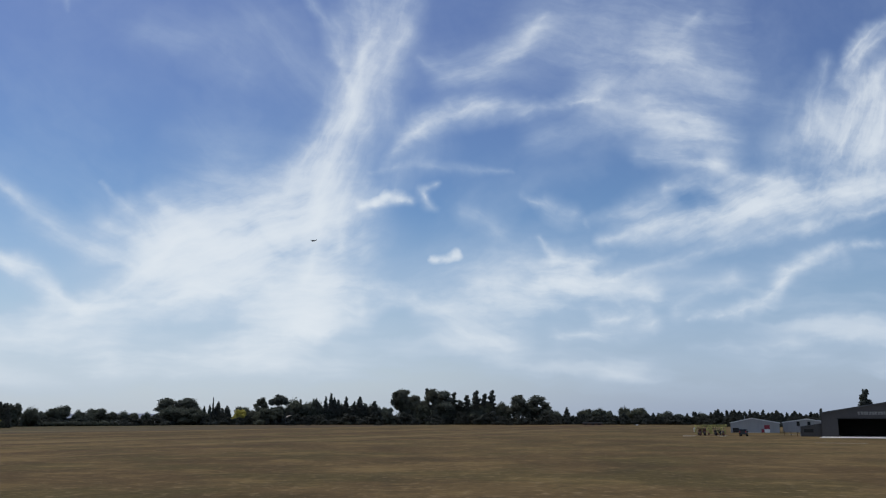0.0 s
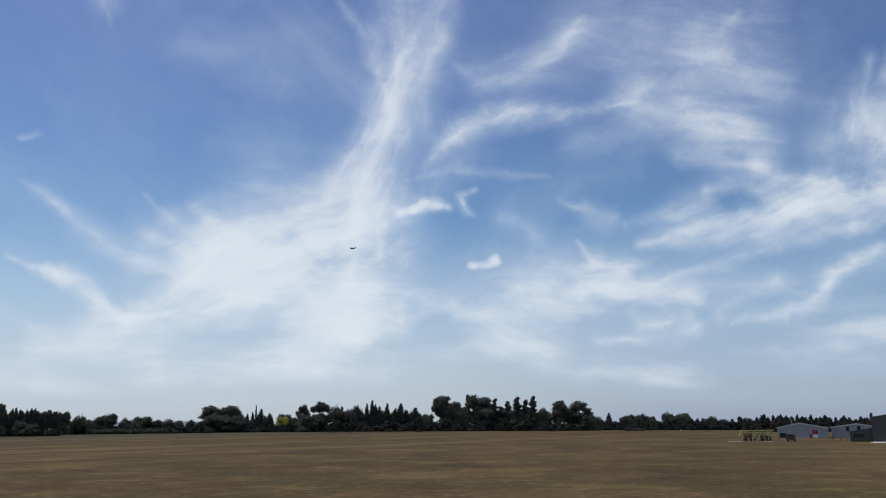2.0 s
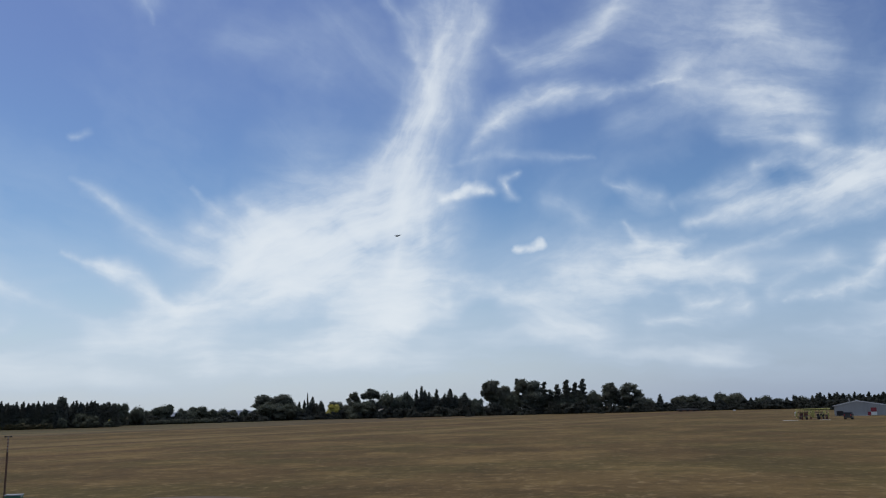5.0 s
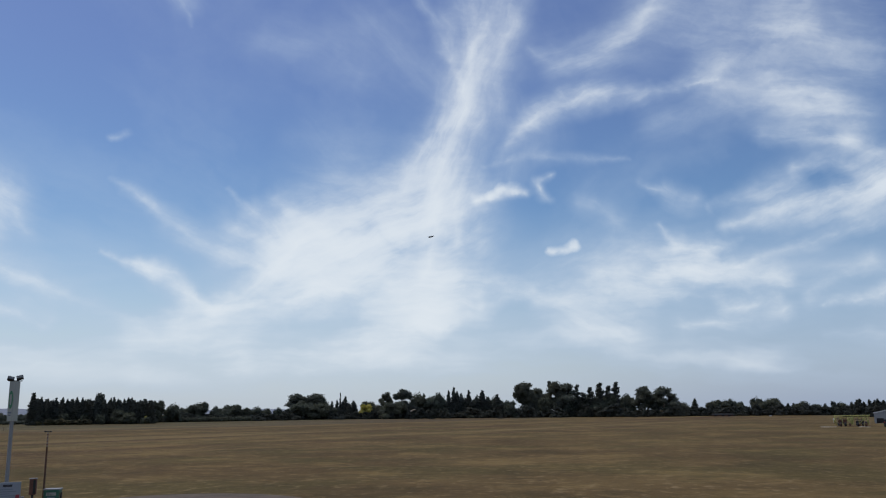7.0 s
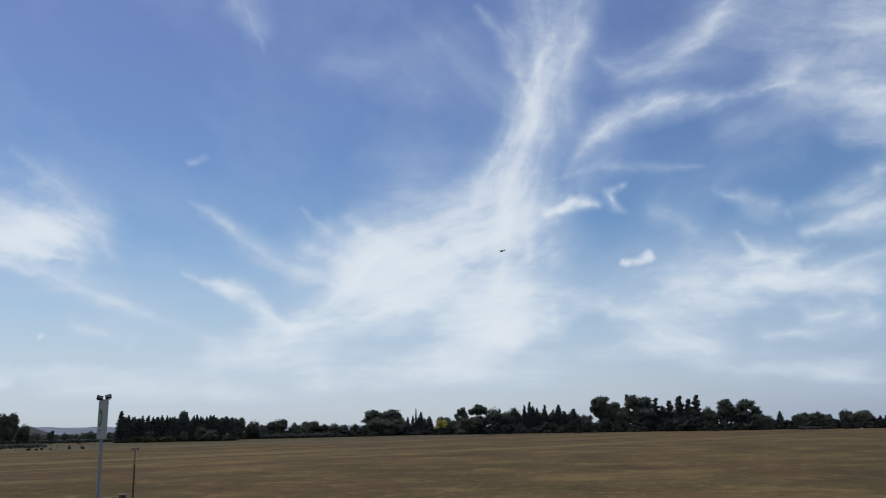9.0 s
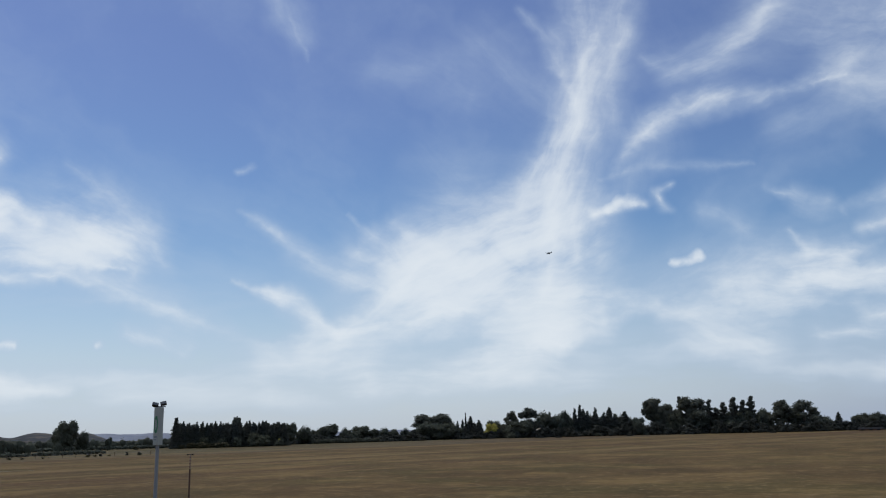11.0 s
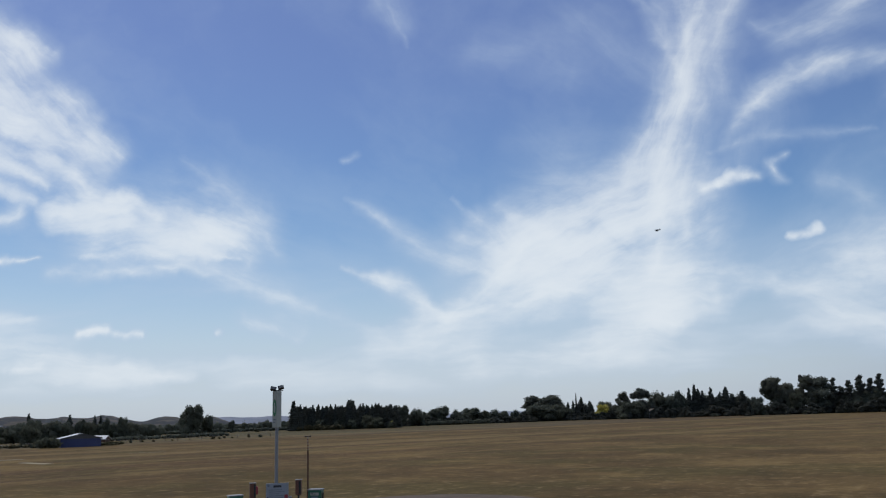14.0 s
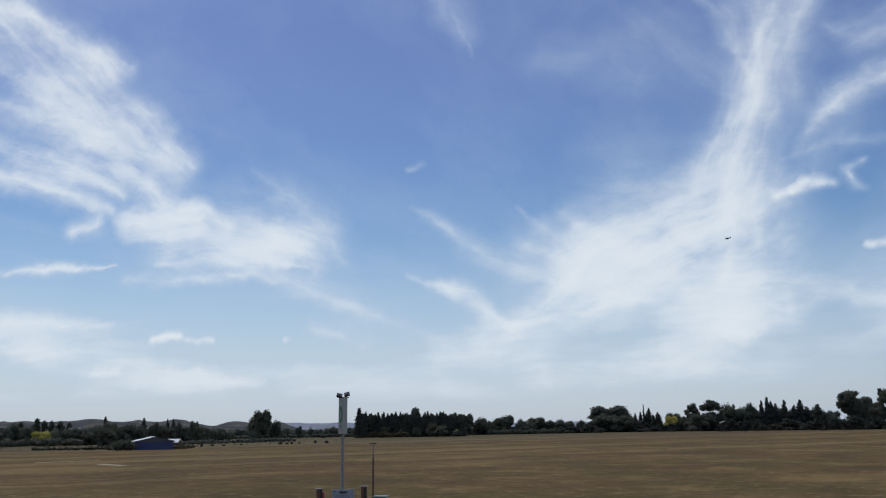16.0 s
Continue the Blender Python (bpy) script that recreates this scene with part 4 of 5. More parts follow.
plant(GOLD_KINDS, [(-13.33, 568, 9.6, 10.5), (-53.16, 327, 5.1, 7.6), (-27.26, 428, 3.6, 1.9)], "golden trees")

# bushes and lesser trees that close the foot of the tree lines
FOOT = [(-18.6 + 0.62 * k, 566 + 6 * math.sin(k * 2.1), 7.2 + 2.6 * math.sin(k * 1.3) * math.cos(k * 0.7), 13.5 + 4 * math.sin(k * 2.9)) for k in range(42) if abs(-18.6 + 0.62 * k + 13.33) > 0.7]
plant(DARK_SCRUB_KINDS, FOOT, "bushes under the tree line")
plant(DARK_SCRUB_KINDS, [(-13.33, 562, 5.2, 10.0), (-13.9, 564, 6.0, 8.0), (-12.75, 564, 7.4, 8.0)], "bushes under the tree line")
plant(BROAD_KINDS, [(-9.3 + 0.5 * k, 588, 13.2 + 1.0 * math.sin(k * 1.7), 9.0) for k in range(11)], "broadleaf trees in the tree line")
plant(BROAD_KINDS, [(0.5 + 0.55 * k, 586, 13.6 + 1.2 * math.sin(k * 2.2), 10.0) for k in range(7)], "broadleaf trees in the tree line")
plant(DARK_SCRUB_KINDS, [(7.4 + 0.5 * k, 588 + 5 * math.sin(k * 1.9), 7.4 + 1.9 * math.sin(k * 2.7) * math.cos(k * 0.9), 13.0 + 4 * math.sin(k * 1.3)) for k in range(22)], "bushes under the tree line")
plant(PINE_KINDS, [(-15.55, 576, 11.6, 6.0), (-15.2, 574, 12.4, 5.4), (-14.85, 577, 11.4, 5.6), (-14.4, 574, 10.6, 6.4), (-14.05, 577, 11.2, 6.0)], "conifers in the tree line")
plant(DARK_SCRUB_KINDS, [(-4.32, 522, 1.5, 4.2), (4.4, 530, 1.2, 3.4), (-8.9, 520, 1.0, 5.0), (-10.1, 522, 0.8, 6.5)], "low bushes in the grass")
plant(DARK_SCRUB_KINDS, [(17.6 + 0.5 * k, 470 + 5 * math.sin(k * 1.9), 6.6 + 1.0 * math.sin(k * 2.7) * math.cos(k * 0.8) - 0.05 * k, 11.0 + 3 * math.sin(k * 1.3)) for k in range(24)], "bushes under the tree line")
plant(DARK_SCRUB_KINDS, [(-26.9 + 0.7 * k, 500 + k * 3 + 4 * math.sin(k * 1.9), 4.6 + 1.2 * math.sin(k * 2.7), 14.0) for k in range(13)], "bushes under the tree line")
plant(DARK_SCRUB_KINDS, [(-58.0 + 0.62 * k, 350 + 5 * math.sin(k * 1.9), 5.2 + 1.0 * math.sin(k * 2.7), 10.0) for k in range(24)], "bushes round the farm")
for ks in (GUM_KINDS, BROAD_KINDS, CONE_KINDS, SPIRE_KINDS, PINE_KINDS, TALL_KINDS, NORFOLK_KINDS, GOLD_KINDS, SCRUB_KINDS, DARK_SCRUB_KINDS):
    drop(ks)

lobed("gum_tree", "great spreading eucalyptus with two billowing leafy lobes", [(-3.4, 0, 19.0, 6.2, 5.6), (4.4, 1, 12.8, 7.4, 7.6), (-7.0, -1, 15.8, 3.8, 4.4), (-4.0, 1, 12.0, 5.0, 3.6), (0.5, 2, 6.4, 8.5, 6.4)],
      14.0, GUM_LEAF, 301).location = polar(-2.42, 575)
lobed("gum_tree", "eucalyptus with a flat-topped umbrella crown on pale limbs", [(1.2, 0, 16.0, 5.0, 3.5), (-3.4, 0, 14.8, 2.8, 2.3), (4.6, 0, 14.6, 2.6, 2.4), (0, 1, 7.0, 6.0, 5.0)], 15.0, GUM_LEAF, 302).location = polar(-10.92, 575)

# ======== more materials ========
def cladding(name, colour, pitch=0.2, rough=0.45, wear=0.25):
    """Ribbed sheet steel with rain streaks."""
    m = bpy.data.materials.new(name)
    m.use_nodes = True
    n = Nodes(m.node_tree)
    where = n.add("ShaderNodeTexCoord").outputs["Object"]
    xyz = n.add("ShaderNodeSeparateXYZ", {"Vector": where}).outputs
    run = n.math("SINE", n.math("MULTIPLY", n.math("ADD", xyz[0], xyz[1]), 2 * math.pi / pitch))
    streak = n.noise(n.mapped(where, scale=(1.6, 1.6, 0.15)), 1.0, 5.0, 0.65)
    grime = n.noise(where, 0.35, 4.0, 0.6)
    c = n.mix(n.math("MULTIPLY", n.ramp(streak, 0.4, 0.75), wear), colour, tuple(x * 0.55 for x in colour))
    c = n.mix(n.math("MULTIPLY", n.ramp(grime, 0.4, 0.7), wear), c, tuple(x * 0.75 + 0.02 for x in colour))
    b = n.add("ShaderNodeBump", {"Strength": 0.6, "Distance": 0.03, "Height": run})
    p = n.add("ShaderNodeBsdfPrincipled", {"Base Color": c, "Roughness": rough, "Metallic": 0.0, "Normal": b.outputs[0]})
    n.add("ShaderNodeOutputMaterial", {"Surface": p.outputs[0]})
    return m


GREY_CLAD = cladding("grey_cladding", (0.32, 0.33, 0.34))
DARK_CLAD = cladding("dark_cladding", (0.043, 0.039, 0.040))
DARK_ROOF = cladding("dark_roofing", (0.06, 0.062, 0.066), 0.25)
PALE_ROOF = cladding("pale_roofing", (0.66, 0.67, 0.68), 0.25)
OLD_ROOF = cladding("old_roofing", (0.10, 0.095, 0.09), 0.25, 0.8)
BLUE_CLAD = cladding("blue_cladding", (0.020, 0.031, 0.115))
# near-black colour that stands for missing light inside openings
PAINTED_DIM = surface("painted_dimness", (0.022, 0.020, 0.020), 0.9, vary=0.3, size=0.4)
WHITE_PAINT = surface("white_paint", (0.78, 0.78, 0.76), 0.5, vary=0.08, size=1.0, spots=0.15)
RED_PAINT = surface("red_paint", (0.26, 0.03, 0.045), 0.5, vary=0.2, size=1.0)
WEATHERED_WHITE = surface("weathered_white", (0.34, 0.29, 0.20), 0.95, vary=0.3, size=0.8, spots=0.6, sheen=0.05)
CONCRETE = surface("pale_concrete", (0.55, 0.53, 0.49), 0.85, vary=0.12, size=0.5, spots=0.2)
GALVANISED = surface("galvanised_steel", (0.23, 0.235, 0.245), 0.6, 0.2, vary=0.12, size=3.0)
PANEL_GREY = surface("sign_face", (0.31, 0.32, 0.29), 0.4, vary=0.06, size=2.0)
PANEL_GREEN = surface("sign_green", (0.035, 0.17, 0.075), 0.4, vary=0.15, size=4.0)
BOARD_FACE = surface("board_face", (0.24, 0.265, 0.31), 0.5, vary=0.06, size=2.0)
SIGN_WORN = surface("worn_letters", (0.17, 0.17, 0.165), 0.6, vary=0.5, size=3.0, spots=0.6)
INK = surface("ink", (0.03, 0.03, 0.035), 0.6, vary=0.1, size=4.0)
FAINT_INK = surface("faint_ink", (0.15, 0.17, 0.21), 0.6, vary=0.1, size=4.0)
BLACK_METAL = surface("black_metal", (0.022, 0.022, 0.024), 0.7, 0.0, vary=0.2, size=5.0)
LENS = surface("lamp_glass", (0.12, 0.125, 0.13), 0.12, vary=0.05, size=5.0, bump=0.0)
RUST_BROWN = surface("brown_paint", (0.12, 0.048, 0.03), 0.6, vary=0.3, size=4.0, spots=0.3)
TIMBER = surface("weathered_timber", (0.10, 0.055, 0.035), 0.85, vary=0.35, size=5.0)
PUMP_GREEN = surface("pump_green", (0.02, 0.11, 0.07), 0.35, vary=0.15, size=4.0)
PUMP_GREY = surface("pump_grey", (0.13, 0.15, 0.17), 0.4, vary=0.15, size=4.0)
YELLOW = surface("yellow_paint", (0.40, 0.37, 0.12), 0.6, vary=0.4, size=2.0, spots=0.3)
TYRE = surface("tyre_rubber", (0.025, 0.025, 0.026), 0.85, vary=0.2, size=6.0)
CAR_DARK = surface("dark_car_paint", (0.025, 0.028, 0.034), 0.22, vary=0.15, size=1.0, bump=0.0)
TAIL_RED = surface("tail_lamp_red", (0.30, 0.02, 0.02), 0.25, vary=0.1, size=6.0)
ORANGE_CLOTH = surface("windsock_cloth", (0.80, 0.66, 0.54), 0.8, vary=0.1, size=1.0)
ASPHALT = surface("grey_asphalt", (0.125, 0.100, 0.082), 0.95, vary=0.3, size=0.8, spots=0.35, sheen=0.05)


def glass():
    m = bpy.data.materials.new("window_glass")
    m.use_nodes = True
    n = Nodes(m.node_tree)
    p = n.add("ShaderNodeBsdfPrincipled", {"Base Color": (0.02, 0.024, 0.028, 1), "Roughness": 0.05, "Specular IOR Level": 0.6})
    n.add("ShaderNodeOutputMaterial", {"Surface": p.outputs[0]})
    return m


GLASS = glass()


def facing(az, far, turn=0.0):
    """The pose of a thing at that place whose front (-y side) looks back at the mast, then turned."""
    return Matrix.Translation(polar(az, far)) @ Matrix.Rotation(radians(-az + turn), 4, "Z")


def prism(bm, outline, y0, y1):
    """A solid with the given outline in x and z, from y0 to y1."""
    lo = [bm.verts.new((x, y0, z)) for x, z in outline]
    hi = [bm.verts.new((x, y1, z)) for x, z in outline]
    bm.faces.new(lo)
    bm.faces.new(hi[::-1])
    k = len(outline)
    for i in range(k):
        bm.faces.new((lo[i], hi[i], hi[(i + 1) % k], lo[(i + 1) % k]))
    bmesh.ops.recalc_face_normals(bm, faces=bm.faces)
    return bm


# ======== hangars beside the field ========
def gable_wall(wide, eave, ridge, ridge_x, thick, holes=()):
    """A gable end in strips, with openings (x0, x1, z0, z1) left out of it."""
    bm = bmesh.new()

    def top(x):
        return eave + (ridge - eave) * (1 - abs(x - ridge_x) / (wide / 2 + (ridge_x if x < ridge_x else -ridge_x)))
    xs = sorted({-wide / 2, wide / 2, ridge_x, *[a for h in holes for a in h[:2]]})
    for a, b in zip(xs, xs[1:]):
        mid = (a + b) / 2
        hs = [h for h in holes if h[0] <= mid <= h[1]]
        if hs:
            z0, z1 = hs[0][2], hs[0][3]
            if z0 > 0:
                prism(bm, [(a, 0), (b, 0), (b, z0), (a, z0)], 0, thick)
            prism(bm, [(a, z1), (b, z1), (b, top(b)), (a, top(a))], 0, thick)
        else:
            prism(bm, [(a, 0), (b, 0), (b, top(b)), (a, top(a))], 0, thick)
    return bm


def hangar(label, m, wide, deep, eave, ridge, wall_mat, roof_mat, holes, ridge_x=0.0, right_roof=None, edge=None, over=0.25):
    h = thing("hangar", label, "hangar", m, "hangars beside the airfield")
    part("front_wall", gable_wall(wide, eave, ridge, ridge_x, 0.2, holes), wall_mat, h)
    bm = gable_wall(wide, eave, ridge, ridge_x, 0.2)
    bmesh.ops.translate(bm, verts=bm.verts, vec=(0, deep - 0.2, 0))
    part("back_wall", bm, wall_mat, h)
    for s in (-1, 1):
        x = s * wide / 2
        part("side_wall", box(bmesh.new(), min(x, x - s * 0.2), max(x, x - s * 0.2), 0.203, deep - 0.203, 0, eave - 0.02), wall_mat, h)
        e, r = (x + s * over, eave - over * (ridge - eave) / (wide / 2)), (ridge_x, ridge)
        part("roof_slope", prism(bmesh.new(), [(e[0], e[1] + 0.02), (r[0], r[1] + 0.02), (r[0], r[1] + 0.16), (e[0], e[1] + 0.16)], -over, deep + over), right_roof if right_roof and s > 0 else roof_mat, h)
        part("barge_board", prism(bmesh.new(), [(e[0], e[1] - 0.12), (r[0], r[1] - 0.12), (r[0], r[1] + 0.18), (e[0], e[1] + 0.18)], -over - 0.06, -over - 0.004), edge or roof_mat, h, "roof edge trim")
    part("ridge_cap", box(bmesh.new(), ridge_x - 0.2, ridge_x + 0.2, -over, deep + over, ridge + 0.14, ridge + 0.2, 0.02), roof_mat, h)
    part("floor_slab", box(bmesh.new(), -wide / 2 + 0.21, wide / 2 - 0.21, 0.21, deep - 0.21, 0.0, 0.06), CONCRETE, h)
    return h


# the grey one with red and white doors
H1 = hangar("light grey steel hangar with red and white door panels", facing(19.9, 286), 14.4, 16, 3.0, 4.4, GREY_CLAD, PALE_ROOF,
            [(-6.6, -4.7, 0, 1.45), (1.85, 4.35, 0, 2.35)], -0.8)
# dark sheet across the bay opening in place of the shade inside
part("side_opening", box(bmesh.new(), -6.6, -4.7, 0.14, 0.18, 0.06, 1.45), PAINTED_DIM, H1, "dark sheet standing for the shade in the open bay")
for x0, x1, z0, z1, mat, lab in ((1.87, 2.72, 0.06, 1.1, RED_PAINT, "red door panel"), (2.76, 4.33, 0.06, 1.1, WHITE_PAINT, "white door panel"),
                                 (2.76, 4.33, 1.13, 2.33, RED_PAINT, "red door panel"), (1.87, 2.72, 1.13, 2.33, GREY_CLAD, "grey door panel")):
    part("door_panel", box(bmesh.new(), x0, x1, 0.06, 0.14, z0, z1, 0.02), mat, H1, lab)
part("flue", tube(bmesh.new(), (-2.9, 6, 3.4), (-2.9, 6, 5.3), 0.12), GALVANISED, H1, "thin pale flue pipe")
part("skirting", box(bmesh.new(), -4.6, 1.8, -0.05, -0.004, 0, 0.25, 0.01), CONCRETE, H1)

# the grey one behind
H2 = hangar("light grey steel shed with two dark windows", facing(22.9, 296), 14.2, 13, 3.1, 4.12, GREY_CLAD, PALE_ROOF,
            [(-3.0, -2.0, 2.0, 3.4), (0.2, 1.1, 2.0, 3.4)], 0.0)
for x in (-2.5, 0.65):
    part("window", box(bmesh.new(), x - 0.44, x + 0.44, 0.1, 0.14, 2.02, 3.38), GLASS, H2, "dark window pane")
    part("window_frame", box(box(bmesh.new(), x - 0.45, x + 0.45, 0.02, 0.09, 2.0, 2.08), x - 0.45, x + 0.45, 0.02, 0.09, 3.32, 3.4), BLACK_METAL, H2)

# the big dark one with its doors open
BIG = hangar("large dark grey steel hangar with its wide door open", facing(27.35, 233), 29.5, 24, 5.75, 8.2, DARK_CLAD, DARK_ROOF, [(-11.0, 11.0, 0, 4.35)], 0.0)
part("door_lintel", box(bmesh.new(), -11.2, 11.2, -0.12, -0.01, 4.35, 4.6, 0.03), BLACK_METAL, BIG)
for k in range(3):
    part("door_leaf", box(bmesh.new(), 7.0 + k * 0.3, 10.4 + k * 0.3, 0.3 + k * 0.18, 0.42 + k * 0.18, 0.07, 4.3, 0.02), DARK_CLAD, BIG, "slid-back dark door leaf")
# added wall, coloured near-black so the hangar's inside looks unlit
part("interior_back", box(bmesh.new(), -14.3, 14.3, 16.0, 16.1, 0.06, 5.6), PAINTED_DIM, BIG, "inside wall coloured near-black for the unlit hangar")
for k in range(13):
    part("sign_letter", box(bmesh.new(), -6.4 + k * 0.62, -5.94 + k * 0.62 + 0.05 * (k % 3), -0.06, -0.012, 5.32 + 0.02 * (k % 2), 6.08, 0.015), SIGN_WORN, BIG, "worn pale sign letter that cannot be read")
LEAN = thing("lean_to", "low dark lean-to against the large hangar", "shed", BIG.matrix_world @ Matrix.Translation((-14.76, 0.9, 0)))
part("wall", prism(bmesh.new(), [(-5.1, 0), (0, 0), (0, 3.15), (-5.1, 2.3)], 0, 0.15), DARK_CLAD, LEAN)
part("end_wall", box(bmesh.new(), -5.1, -4.95, 0.153, 9.0, 0, 2.28), DARK_CLAD, LEAN)
part("roof", prism(bmesh.new(), [(-5.4, 2.29), (0, 3.2), (0, 3.3), (-5.4, 2.39)], -0.2, 9.2), DARK_ROOF, LEAN)
part("window", box(bmesh.new(), -4.2, -2.0, -0.03, -0.006, 1.0, 1.85), GLASS, LEAN, "dark window strip")
part("downpipe", tube(bmesh.new(), (-5.0, -0.08, 0), (-5.0, -0.08, 2.3), 0.06), GALVANISED, LEAN)
tagged(mesh_object("apron_slab", box(bmesh.new(), -14.6, 30, -13.5, -0.4, 0.0, 0.07, 0.02), CONCRETE), "bright pale concrete slab before the hangar door", "concrete slab").matrix_world = BIG.matrix_world
for az, far, long_m, deep_m in ((15.95, 231, 3.4, 2.0), (17.9, 232, 2.6, 1.2)):
    o = mesh_object("concrete_strip", box(bmesh.new(), -long_m / 2, long_m / 2, -deep_m / 2, deep_m / 2, 0.0, 0.05, 0.02), CONCRETE)
    o.matrix_world = facing(az, far)
    tagged(o, "pale concrete strip lying flush in the dry grass", "concrete strip", "concrete strips")


# ======== yellow machine and the parked car ========
def wheel(bm_parent, x, y, r, w, rim_mat):
    t = bmesh.new()
    tube(t, (x - w / 2, y, r), (x + w / 2, y, r), r, sides=18)
    bmesh.ops.bevel(t, geom=[e for e in t.edges if len(e.link_faces) == 2 and any(len(f.verts) > 6 for f in e.link_faces)], offset=r * 0.15, segments=2, affect="EDGES")
    ty = part("wheel", t, TYRE, bm_parent, "black rubber tyre")
    part("rim", tube(bmesh.new(), (x - w / 2 - 0.02, y, r), (x + w / 2 + 0.02, y, r), r * 0.55, sides=14), rim_mat, ty)


def boom_trailer(m):
    t = thing("boom_trailer", "yellow-framed farm implement on dark wheels", "farm machine", m)
    for x in (-3.9, -2.2, -0.6, 0.4, 1.6, 3.6):
        part("post", tube(bmesh.new(), (x, 0.2 * math.sin(x * 5), 0.5), (x, 0.2 * math.sin(x * 5), 2.55), 0.09, 0.08, 8), YELLOW, t)
    for z, r in ((2.6, 0.10), (2.25, 0.06)):
        part("top_rail", tube(bmesh.new(), (-4.1, 0, z), (4.1, 0, z + 0.12), r, sides=8), YELLOW, t)
    part("top_rail", tube(bmesh.new(), (-4.1, 1.4, 2.6), (4.1, 1.4, 2.6), 0.09, sides=8), YELLOW, t)
    part("drawbar", tube(bmesh.new(), (-4.0, 0, 0.6), (3.9, 0, 0.6), 0.12, sides=8), YELLOW, t)
    for x in (-4.0, -1.4, 1.2, 4.0):
        part("cross_rail", tube(bmesh.new(), (x, 0, 2.6), (x, 1.4, 2.6), 0.07, sides=8), YELLOW, t)
    for a, b in ((-3.9, -2.2), (-0.6, 0.4), (1.6, 3.6)):
        part("brace", tube(bmesh.new(), (a, 0, 0.7), (b, 0, 2.4), 0.05, sides=8), YELLOW, t)
    part("hopper", prism(bmesh.new(), [(-3.0, 0.7), (-1.3, 0.7), (-1.0, 1.7), (-3.3, 1.7)], 0.2, 1.2), RUST_BROWN, t, "dull brown hopper")
    part("engine_box", box(bmesh.new(), 0.9, 2.7, 0.2, 1.3, 0.7, 1.45, 0.12), BLACK_METAL, t, "dark engine box")
    part("seat_box", box(bmesh.new(), -0.4, 0.3, 0.3, 1.0, 0.72, 1.7, 0.06), YELLOW, t)
    for x, z, w in ((-3.95, 1.35, 0.42), (-0.9, 1.55, 0.5), (-0.05, 1.9, 0.6), (2.7, 1.75, 0.7), (3.55, 1.3, 0.5)):
        part("tool_head", box(bmesh.new(), x - w / 2, x + w / 2, -0.35, 0.15, z - 0.3, z + 0.35, 0.07), YELLOW, t)
    for k, x in enumerate((-3.3, -2.9, -1.8, -0.7, 0.9, 1.5, 2.2, 3.0)):
        part("disc_gang", tube(bmesh.new(), (x, -0.5, 0.45), (x + 0.3, -0.45, 0.5), 0.42, 0.3, 12), RUST_BROWN if k % 2 else BLACK_METAL, t, "dark rusty disc")
    part("hose", tube(bmesh.new(), (-3.6, -0.15, 1.9), (3.4, -0.2, 1.7), 0.06, sides=6), BLACK_METAL, t)
    for k in range(9):
        part("tine", tube(bmesh.new(), (-3.6 + k * 0.9, -0.1, 2.25), (-3.5 + k * 0.9, -0.2, 1.5 + 0.2 * (k % 3)), 0.07, 0.04, 6), YELLOW, t)
    part("marker_board", box(bmesh.new(), -4.3, -3.95, -0.12, -0.06, 1.0, 2.0, 0.02), WHITE_PAINT, t, "pale marker board")
    for x in (-2.6, -1.5, 1.4, 3.2):
        wheel(t, x, -0.1, 0.55, 0.36, RUST_BROWN)
        wheel(t, x, 1.6, 0.62, 0.42, PUMP_GREY)
    return t


boom_trailer(facing(17.25, 238, 4))


def car(m):
    c = thing("car", "dark four-wheel-drive car parked on dry grass", "car", m)
    body = bmesh.new()
    prism(body, [(-2.2, 0.45), (2.15, 0.45), (2.2, 0.95), (1.35, 1.05), (0.75, 1.72), (-1.95, 1.76), (-2.2, 1.1)], -0.9, 0.9)
    bmesh.ops.bevel(body, geom=list(body.edges), offset=0.07, segments=2, affect="EDGES")
    b = part("body", body, CAR_DARK, c)
    for s in (-1, 1):
        part("side_window", prism(bmesh.new(), [(-1.75, 1.14), (1.05, 1.14), (0.62, 1.6), (-1.7, 1.62)], min(s * 0.903, s * 0.915), max(s * 0.903, s * 0.915)), GLASS, b)
        part("tail_lamp", box(bmesh.new(), -2.24, -2.19, s * 0.72 - 0.1, s * 0.72 + 0.1, 0.9, 1.3, 0.02), TAIL_RED, c)
        part("headlight", box(bmesh.new(), 2.13, 2.22, s * 0.62 - 0.16, s * 0.62 + 0.16, 0.72, 0.9, 0.02), LENS, c)
        part("mirror", box(bmesh.new(), 0.75, 0.95, min(s * 0.92, s * 1.1), max(s * 0.92, s * 1.1), 1.08, 1.24, 0.03), BLACK_METAL, c)
    part("rear_window", box(bmesh.new(), -2.17, -2.12, -0.68, 0.68, 1.2, 1.6, 0.02), GLASS, b)
    part("bumper", box(bmesh.new(), -2.3, -2.2, -0.85, 0.85, 0.42, 0.66, 0.03), BLACK_METAL, c)
    for x in (-1.4, 1.4):
        for y in (-0.78, 0.78):
            t = bmesh.new()
            tube(t, (x, y - 0.12, 0.36), (x, y + 0.12, 0.36), 0.36, sides=18)
            ty = part("wheel", t, TYRE, c, "black rubber tyre")
            part("rim", tube(bmesh.new(), (x, y - 0.13, 0.36), (x, y + 0.13, 0.36), 0.21, sides=12), GALVANISED, ty)
    return c


car(facing(19.22, 234, 84))


